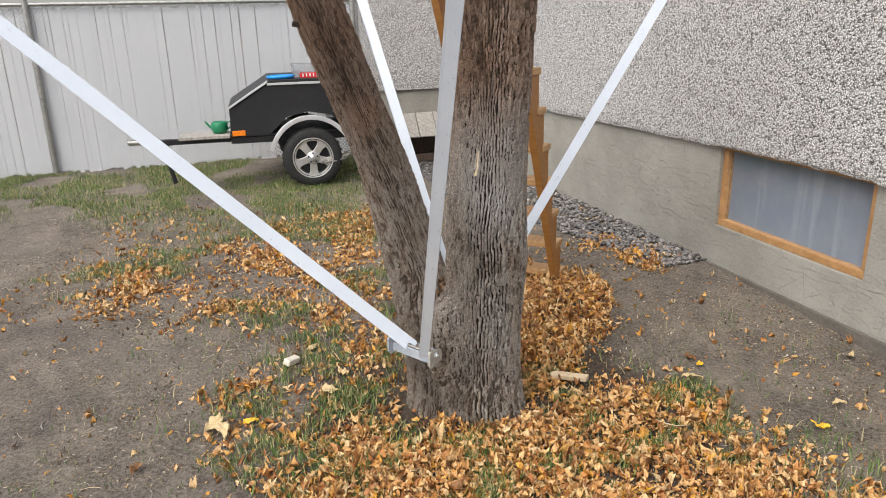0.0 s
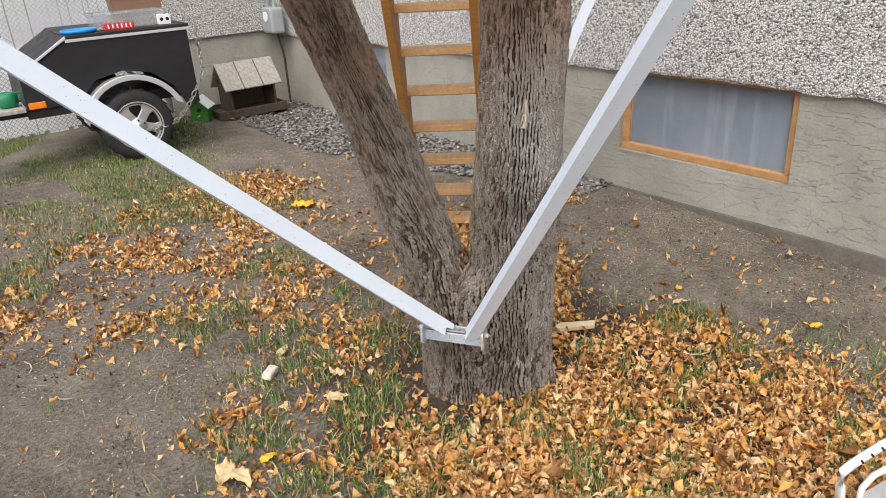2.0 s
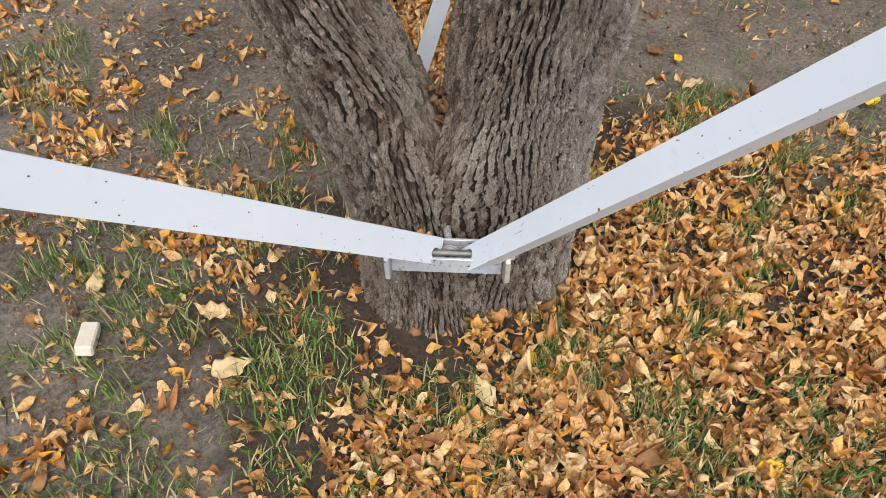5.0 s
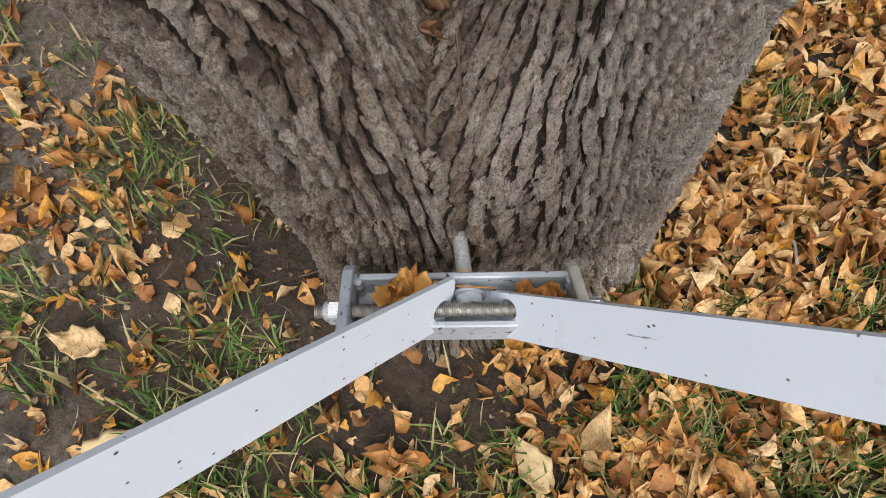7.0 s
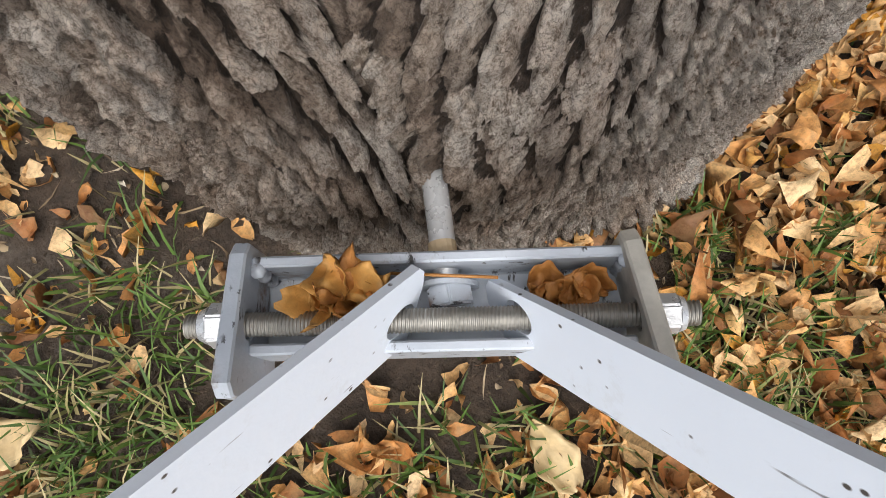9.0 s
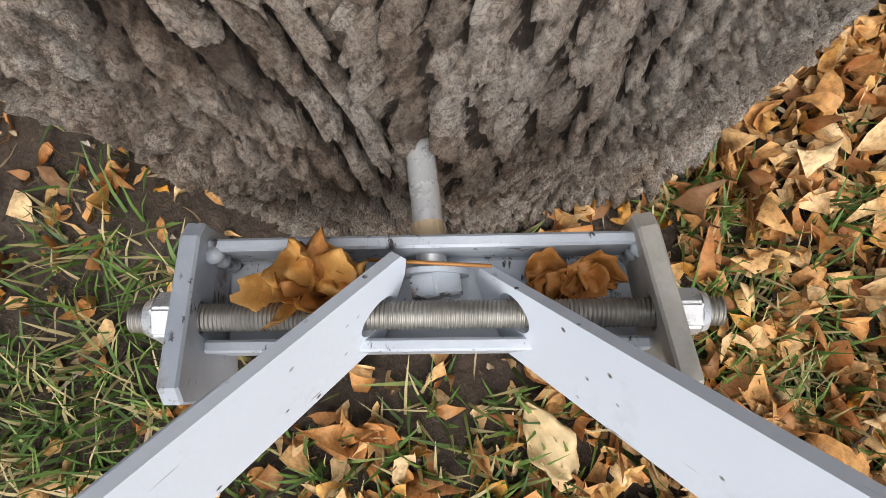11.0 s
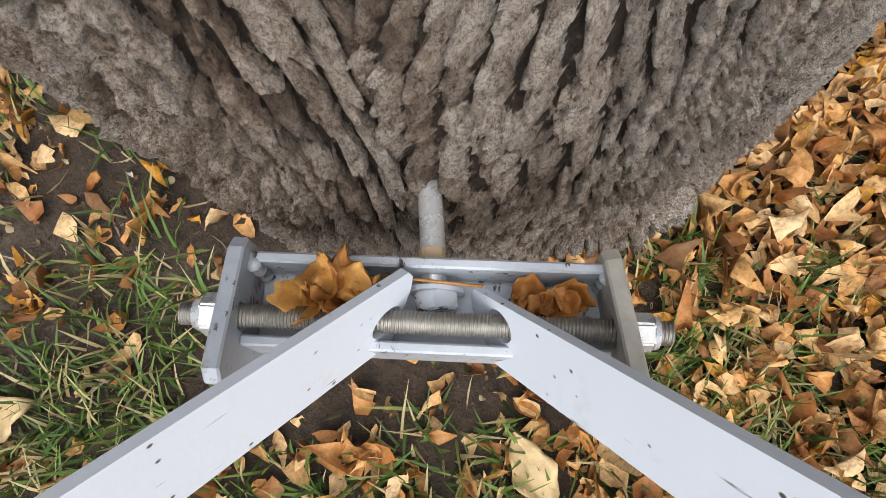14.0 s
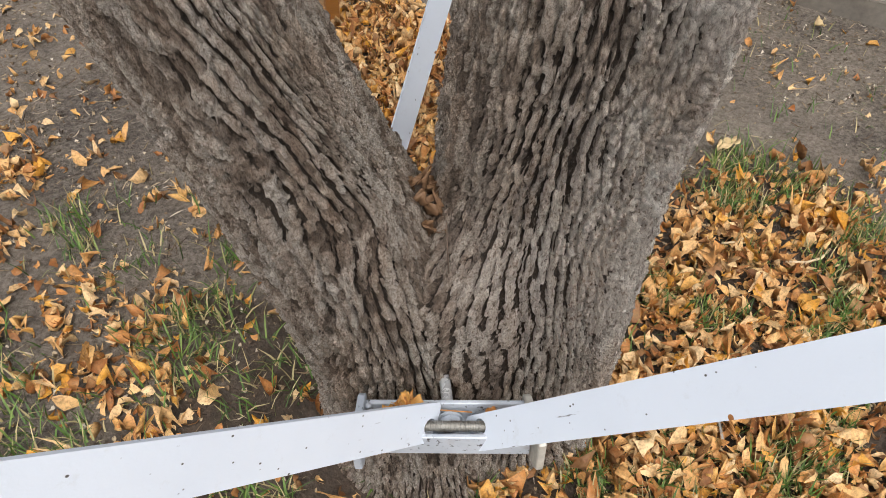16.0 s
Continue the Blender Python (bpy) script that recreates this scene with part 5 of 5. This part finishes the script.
def leaf_shapes(n, r, ln, wd):
    """n leaves, each a bent and folded blade of fifteen places: n x 15 x 3."""
    s = np.array([0.0, 0.22, 0.5, 0.78, 1.0])
    w = np.array([0.10, 0.78, 1.0, 0.66, 0.04])
    S, T = np.meshgrid(s, np.array([-1.0, 0.0, 1.0]), indexing="ij")
    S, T = S.ravel()[None], T.ravel()[None]
    Wd = np.repeat(w, 3)[None] * wd[:, None]
    x = (S - 0.5) * ln[:, None] + 0.10 * ln[:, None] * (r.rand(n, 1) - 0.5) * T * T
    jag = 1 + 0.8 * (r.rand(n, 15) - 0.5)
    y = Wd * T * jag
    curl = r.normal(0, 1.6, (n, 1)) + 0.9
    fold = r.normal(0.45, 0.8, (n, 1))
    twist = r.normal(0, 0.9, (n, 1))
    z = curl * ln[:, None] * (S - 0.5) ** 2 + fold * np.abs(y) + twist * (S - 0.5) * y + 0.24 * ln[:, None] * (r.rand(n, 15) - 0.5)
    roll = r.normal(0, 0.8, (n, 1))
    z = z + roll * (y ** 2) / np.maximum(wd[:, None], 1e-4)
    x = x * (1 - 0.16 * np.abs(curl) * np.abs(S - 0.5))
    return np.stack([x, y * (1 - 0.22 * np.clip(np.abs(fold), 0, 1.5)), z], -1)


LEAF_QUADS = np.array([(3 * i + j, 3 * i + 3 + j, 3 * i + 4 + j, 3 * i + 1 + j) for i in range(4) for j in range(2)])


def turned(v, yaw, pitch, roll):
    x, y, z = v[..., 0], v[..., 1], v[..., 2]
    c, s = np.cos(roll)[:, None], np.sin(roll)[:, None]
    y, z = y * c - z * s, y * s + z * c
    c, s = np.cos(pitch)[:, None], np.sin(pitch)[:, None]
    x, z = x * c + z * s, -x * s + z * c
    c, s = np.cos(yaw)[:, None], np.sin(yaw)[:, None]
    return np.stack([x * c - y * s, x * s + y * c, z], -1)


def scatter(r, n, x0, x1, y0, y1, dens):
    x, y = r.uniform(x0, x1, n), r.uniform(y0, y1, n)
    k = r.rand(n) < dens(x, y)
    return x[k], y[k]


def leaf_litter():
    r = np.random.RandomState(5)
    x, y = scatter(r, 250000, -2.6, 2.0, 0.8, 5.8, leaf_density)
    n = len(x)
    ln = np.clip(r.normal(0.031, 0.010, n), 0.012, 0.065)
    bit = r.rand(n) < 0.28
    ln = np.where(bit, ln * r.uniform(0.35, 0.65, n), ln)
    wd = ln * np.where(bit, r.uniform(0.25, 0.5, n), r.uniform(0.17, 0.36, n))
    v = leaf_shapes(n, r, ln, wd)
    v = turned(v, r.uniform(0, 2 * math.pi, n), r.normal(0, 0.45, n), r.normal(0, 0.6, n))
    dens = leaf_density(x, y)
    lift = -v[..., 2].min(1) + ground_z(x, y) - 0.003 + r.rand(n) * 0.026 * step(0.15, 0.8, dens)
    v = v + np.stack([x, y, lift], -1)[:, None]
    q = (LEAF_QUADS[None] + 15 * np.arange(n)[:, None, None]).reshape(-1, 4)
    return tagged(array_mesh("leaf_litter", v.reshape(-1, 3), q, LEAF, True), "curled tan and orange autumn leaves strewn over the ground", "leaves", kind="stuff")


leaf_litter()


def crumbs():
    """Broken bits of leaf, straw and clod all over the bare soil."""
    r = np.random.RandomState(15)
    n = 48000
    x, y = r.uniform(-3.2, 2.1, n), r.uniform(0.8, 6.5, n)
    k = r.rand(n) < (0.25 + 0.75 * step(0.4, 0.6, rough_field(x * 2.3 + 9, y * 2.3 + 9, 141)))
    x, y = x[k], y[k]
    n = len(x)
    long = r.rand(n) < 0.3
    ln = np.where(long, r.uniform(0.02, 0.06, n), r.uniform(0.004, 0.014, n))
    wd = np.where(long, r.uniform(0.0008, 0.0018, n), ln * r.uniform(0.25, 0.5, n))
    v = leaf_shapes(n, r, ln, wd)
    v[..., 2] *= np.where(long, 0.25, 0.8)[:, None]
    v = turned(v, r.uniform(0, 2 * math.pi, n), r.normal(0, 0.12, n), r.normal(0, 0.3, n))
    v = v + np.stack([x, y, -v[..., 2].min(1) + ground_z(x, y) - 0.0005], -1)[:, None]
    q = (LEAF_QUADS[None] + 15 * np.arange(n)[:, None, None]).reshape(-1, 4)
    return tagged(array_mesh("debris", v.reshape(-1, 3), q, CRUMB, True), "straw and broken leaf bits scattered on bare soil", "debris", kind="stuff")


crumbs()


def grass_density(x, y):
    n1 = rough_field(x * 2.6 + 70, y * 2.6 + 70, 101)
    n2 = rough_field(x * 9 + 70, y * 9 + 70, 111)
    m = 0.5 * n1 + 0.5 * n2
    d = 0.012 * np.ones_like(x)
    near = step(0.9, 1.4, y) * step(3.0, 2.7, y) * step(-0.75, -0.5, x) * step(1.2, 0.95, x)
    d = np.maximum(d, near * (0.5 + 0.45 * step(-0.35, -0.05, x)) * step(0.47, 0.56, m) * 0.95)
    tuft = np.exp(-(((x + 0.46) / 0.11) ** 2 + ((y - 2.66) / 0.10) ** 2)) + np.exp(-(((x + 0.36) / 0.16) ** 2 + ((y - 2.3) / 0.13) ** 2)) + 0.8 * np.exp(-(((x + 0.62) / 0.12) ** 2 + ((y - 2.55) / 0.14) ** 2)) + 0.9 * np.exp(-(((x + 0.27) / 0.12) ** 2 + ((y - 3.16) / 0.12) ** 2)) + 0.8 * np.exp(-(((x + 0.55) / 0.10) ** 2 + ((y - 3.0) / 0.09) ** 2)) + 0.7 * np.exp(-(((x - 0.44) / 0.10) ** 2 + ((y - 2.48) / 0.12) ** 2))
    d = np.maximum(d, 0.75 * np.clip(tuft, 0, 1) * step(0.40, 0.52, n2))
    d = np.maximum(d, 0.14 * step(1.1, 1.35, x) * step(1.7, 1.45, x) * step(1.4, 1.8, y) * step(2.6, 2.3, y) * step(0.46, 0.56, m))
    d = np.maximum(d, 0.35 * soft_inside(x, y, SKIRT, 0.15) * step(0.50, 0.60, n2))
    d = np.maximum(d, 0.35 * step(0.52, 0.62, n2) * step(-1.2, -0.8, x) * step(0.2, -0.1, x) * step(2.9, 3.2, y))
    # dead, trodden turf beside the trunk
    d = d * (1 - 0.7 * np.exp(-((x + 0.28) ** 2 + (y - 2.85) ** 2) / 0.014))
    return d * (1 - 0.4 * np.exp(-((x + 0.2) ** 2 + (y - 2.42) ** 2) / 0.02))


def blades(name, x, y, ln, r, label):
    n = len(x)
    yaw = r.uniform(0, 2 * math.pi, n)
    lean = r.uniform(0.1, 1.15, n)
    w = r.uniform(0.0009, 0.0023, n)
    out = []
    base = ground_z(x, y) - 0.004
    dx, dy = np.cos(yaw), np.sin(yaw)
    for f, wide in ((0, 1.0), (0.5, 0.85), (1.0, 0.12)):
        reach = ln * f * np.sin(lean * (0.5 + 0.5 * f))
        up = ln * f * np.cos(lean * (0.45 + 0.55 * f))
        for sgn in (-1, 1):
            out.append(np.stack([x + dx * reach - sgn * dy * w * wide, y + dy * reach + sgn * dx * w * wide, base + np.maximum(up, 0.002) + 0.002], -1))
    v = np.stack(out, 1).reshape(-1, 3)
    q = (np.array([(0, 1, 3, 2), (2, 3, 5, 4)])[None] + 6 * np.arange(n)[:, None, None]).reshape(-1, 4)
    return tagged(array_mesh(name, v, q, GRASS), label, "grass", kind="stuff")


rg = np.random.RandomState(8)
bx_, by_ = scatter(rg, 230000, -1.6, 1.9, 0.9, 3.6, grass_density)
blades("grass", bx_, by_, rg.uniform(0.022, 0.066, len(bx_)), rg, "thin green and straw-coloured grass tufts among leaves")


def lawn_density(x, y):
    n = rough_field(x * 2 + 15, y * 2 + 15, 121)
    d = step(5.0, 5.8, y + 0.25 * (x + 2.5)) * step(7.9, 7.5, y - 0.3 * (x + 3)) * step(-0.5, -1.0, x) * (0.4 + 0.6 * step(0.42, 0.58, rough_field(x * 5 + 15, y * 5 + 15, 131))) * step(0.36, 0.50, n)
    return np.maximum(d, 0.8 * soft_inside(x, y, PATCHES, 0.3) * step(0.50, 0.6, n))


lx_, ly_ = scatter(rg, 320000, -7.0, -0.2, 3.4, 8.0, lawn_density)
blades("lawn", lx_, ly_, rg.uniform(0.02, 0.052, len(lx_)), rg, "patchy short green lawn near the fence")


# ---- single leaves, chips and sticks that stand out ----
def single_leaf(name, at, yaw, ln, material, label, seed, lift=0.0, tilt=(0, 0), group="fallen leaves", wide=0.28, crumple=0.28):
    """One broad blade with a pointed tip, waved along its edges and curled."""
    r = np.random.RandomState(seed)
    n, m = 13, 9
    s, t = np.meshgrid(np.linspace(0, 1, n), np.linspace(-1, 1, m), indexing="ij")
    w = ln * wide * np.clip(np.sin(math.pi * np.clip(s * 0.93 + 0.035, 0, 1) ** 0.8), 0.03, 1)
    x = (s - 0.5) * ln
    y = w * t * (1 + 0.10 * np.sin(s * 17 + seed))
    z = crumple * ln * (field(s * 3.2 + seed, t * 1.7 + 3 + seed, 5) - 0.5) + 0.4 * crumple * ln * (field(s * 7 + seed, t * 4 + 3, 6) - 0.5)
    z += r.normal(0.5, 0.6) * crumple * ln * (s - 0.5) ** 2 * 2 + r.normal(0.4, 0.4) * crumple * 2 * np.abs(y) + r.normal(0, 0.8) * crumple * 2 * (s - 0.5) * y
    z += 0.05 * ln * np.sin(s * 20 + seed) * np.abs(t) ** 2
    v = np.stack([x, y, z], -1).reshape(1, -1, 3)
    v = turned(v, np.array([radians(yaw)]), np.array([radians(tilt[0])]), np.array([radians(tilt[1])]))[0]
    z0 = gz(at[0], at[1]) if len(at) == 2 else at[2]
    v = v - np.array([0, 0, v[:, 2].min()])
    ids = np.arange(n * m).reshape(n, m)
    quads = np.stack([ids[:-1, :-1].ravel(), ids[1:, :-1].ravel(), ids[1:, 1:].ravel(), ids[:-1, 1:].ravel()], 1)
    o = array_mesh(name, v, quads, material, True)
    o.location = (at[0], at[1], z0 + lift)
    solid = o.modifiers.new("thick", "SOLIDIFY")
    solid.thickness = 0.0003
    return tagged(o, label, "leaf", group)


for i, (x, y, ln, yl) in enumerate([(-0.284, 4.83, 0.12, 1), (-0.24, 4.80, 0.10, 1), (1.106, 3.0, 0.07, 0), (1.439, 2.44, 0.07, 1), (0.654, 2.053, 0.06, 1), (0.837, 1.909, 0.055, 1), (0.51, 1.997, 0.08, 0), (0.202, 1.908, 0.06, 1), (-0.808, 2.5, 0.06, 1), (-0.669, 3.108, 0.075, 2), (-0.1, 2.135, 0.085, 2), (0.254, 1.749, 0.09, 2), (0.739, 1.907, 0.06, 0), (-0.95, 2.47, 0.11, 2), (-0.90, 2.43, 0.10, 2), (-0.52, 2.72, 0.09, 2), (-0.22, 2.33, 0.07, 0), (-0.135, 2.365, 0.075, 2), (-0.49, 2.88, 0.085, 0), (1.05, 2.80, 0.08, 2), (1.13, 2.92, 0.05, 1), (-1.15, 2.2, 0.07, 0), (-1.32, 2.0, 0.06, 1), (1.6, 2.6, 0.06, 2), (1.86, 3.0, 0.06, 2), (-0.62, 4.2, 0.06, 2)]):
    single_leaf("fallen_leaf", (x, y), 47 * i, ln, (LEAF_ONE, YELLOW, CREAM)[yl], ("large orange-brown leaf curled on the ground", "bright yellow fallen leaf lying on the ground", "large pale cream leaf lying on the ground")[yl], 40 + i, 0.012)


def in_bracket(r_, q_, z_):
    return tuple(BRACKET @ Vector((r_, q_, z_)))


for i in range(17):
    rr = random.Random(220 + i)
    if i < 9:
        a, c, z = rr.uniform(-0.074, -0.044), rr.uniform(0.002, 0.018), -0.029 + 0.0035 * i
    else:
        a, c, z = rr.uniform(0.035, 0.075), rr.uniform(0.002, 0.016), -0.030 + 0.001 * (i - 9)
    single_leaf("bracket_leaf", in_bracket(a, c, z), rr.uniform(0, 360), rr.uniform(0.024, 0.034) * (1 if i < 9 else 0.68), GOLDEN if i < 9 and i % 3 else RUSSET, "curled orange-brown leaf caught in the steel bracket", 200 + i, 0.0, (rr.uniform(-16, 16), rr.uniform(-16, 16)), "leaves in the bracket", 0.44, 0.95)
for i in range(18):
    rr = random.Random(300 + i)
    single_leaf("crotch_leaf", (-0.028 + rr.uniform(-0.018, 0.018), 2.665 + rr.uniform(-0.045, 0.05), 0.485 + rr.uniform(0, 0.06)), rr.uniform(0, 360), rr.uniform(0.03, 0.05), BROWN_LEAF, "dry brown leaf lodged in the fork of the tree", 300 + i, 0, (rr.uniform(-60, 60), rr.uniform(-50, 50)), "leaves in the fork", 0.15, 0.6)


def stick(pts, r, material, label):
    o = mesh_object("twig", tube(pts, r, 6), material, True)
    return tagged(o, label, "twig", "twigs")


for i in range(46):
    rr = random.Random(700 + i)
    if i < 30:
        x, y = rr.uniform(-1.9, -0.3), rr.uniform(1.3, 4.2)
    else:
        x, y = rr.uniform(-0.3, 1.3), rr.uniform(1.4, 2.9)
    if math.hypot(x - 0.05, y - 2.66) < 0.36:
        y -= 0.6
    a, l = rr.uniform(0, 6.3), rr.uniform(0.04, 0.13)
    pts = []
    for k in range(4):
        px, py = x + l * (k / 3 - 0.5) * math.cos(a + 0.2 * k), y + l * (k / 3 - 0.5) * math.sin(a + 0.2 * k)
        pts.append((px, py, gz(px, py) + 0.004 + (0.02 if i >= 30 else 0)))
    stick(pts, rr.uniform(0.0012, 0.0028), (GREY_WOOD, PALE_WOOD, DARK_WOOD)[i % 3], "thin dry twig lying on the ground")
stick([in_bracket(-0.035, 0.021, -0.004), in_bracket(0.0, 0.0185, -0.004), in_bracket(0.022, 0.017, -0.004)], 0.0009, STAIN, "thin brown leaf stalk across the bracket")
stick([(-0.060, 2.572, 0.56), (-0.062, 2.567, 0.48), (-0.066, 2.560, 0.41)], 0.0009, DARK_WOOD, "thin brown stalk in the trunk's seam")
chip = thing("wood_block", Matrix.Translation((-0.735, 2.955, gz(-0.735, 2.955))) @ pose(0, 0, 0.03, 12, 8, 62), "small white-painted wood offcut lying on the ground", "offcut")
part("body", box((0.078, 0.036, 0.03), (0, 0, 0), 0.004), CREAM_PAINT, chip)
wood = thing("wood_splinter", Matrix.Translation((0.517, 2.80, gz(0.517, 2.8))) @ pose(0, 0, 0.025, 4, -3, -18), "split piece of pale firewood beside the tree", "wood piece")
part("body", prism([(-0.08, -0.018), (0.075, -0.024), (0.085, 0.01), (-0.06, 0.022), (-0.085, 0.004)], 0.022, bevel=0.003), PALE_WOOD, wood)
stake = thing("wood_stake", Matrix.Translation((0.60, 2.84, gz(0.6, 2.84))) @ pose(0, 0, 0.02, 0, 40, 70), "thin pale splinter of wood leaning on leaves", "wood piece")
part("body", box((0.09, 0.006, 0.004), (0, 0, 0), 0.001), PALE_WOOD, stake)

# ---- white plastic stool with a loop handle ----
def stool():
    R = Vector((0.96, -0.28, 0))
    top = Vector((0.785, 1.555, 0.250))
    g = gz(0.75, 1.5)
    o = thing("step_stool", Matrix.Translation((top.x, top.y, g)), "white plastic folding step stool with a slotted loop handle", "step stool")
    at = lambda a, z, back=0.0: Vector((R.x * a + R.y * back * -1, R.y * a - 0.96 * back, z - g))
    loop = [at(-0.115, g + 0.0), at(-0.145, 0.115), at(-0.145, 0.165), at(-0.125, 0.187), at(-0.05, 0.243), at(-0.012, 0.262), at(0.012, 0.255), at(0.03, 0.225), at(0.05, 0.12), at(0.07, g)]
    part("handle", tube(loop, 0.0125, 10), WHITE, o, "white loop handle", None, True)
    arch = [at(-0.085, g + 0.0), at(-0.08, 0.10), at(-0.055, 0.14), at(0.0, 0.172), at(0.022, 0.168), at(0.036, 0.14)]
    part("inner_arch", tube(arch, 0.009, 8), WHITE, o, "", None, True)
    b = bmesh.new()
    ring = [at(-0.075, g), at(-0.07, 0.085), at(0.0, 0.13), at(0.05, 0.12), at(0.066, g)]
    f = b.faces.new([b.verts.new(p) for p in ring])
    bmesh.ops.solidify(b, geom=[f], thickness=0.012)
    part("panel", b, WHITE, o, "white plastic panel")
    # solid black blocks through the grip paint the dark of its slots
    for k in range(3):
        p = at(-0.105 + 0.025 * k, 0.202 + 0.0187 * k)
        part("slot", box((0.006, 0.0275, 0.015), (0, 0, 0), 0.002), HOLE_DARK, o, "", Matrix.Translation(p) @ pose(0, 0, 0, 0, -35, -16))


stool()
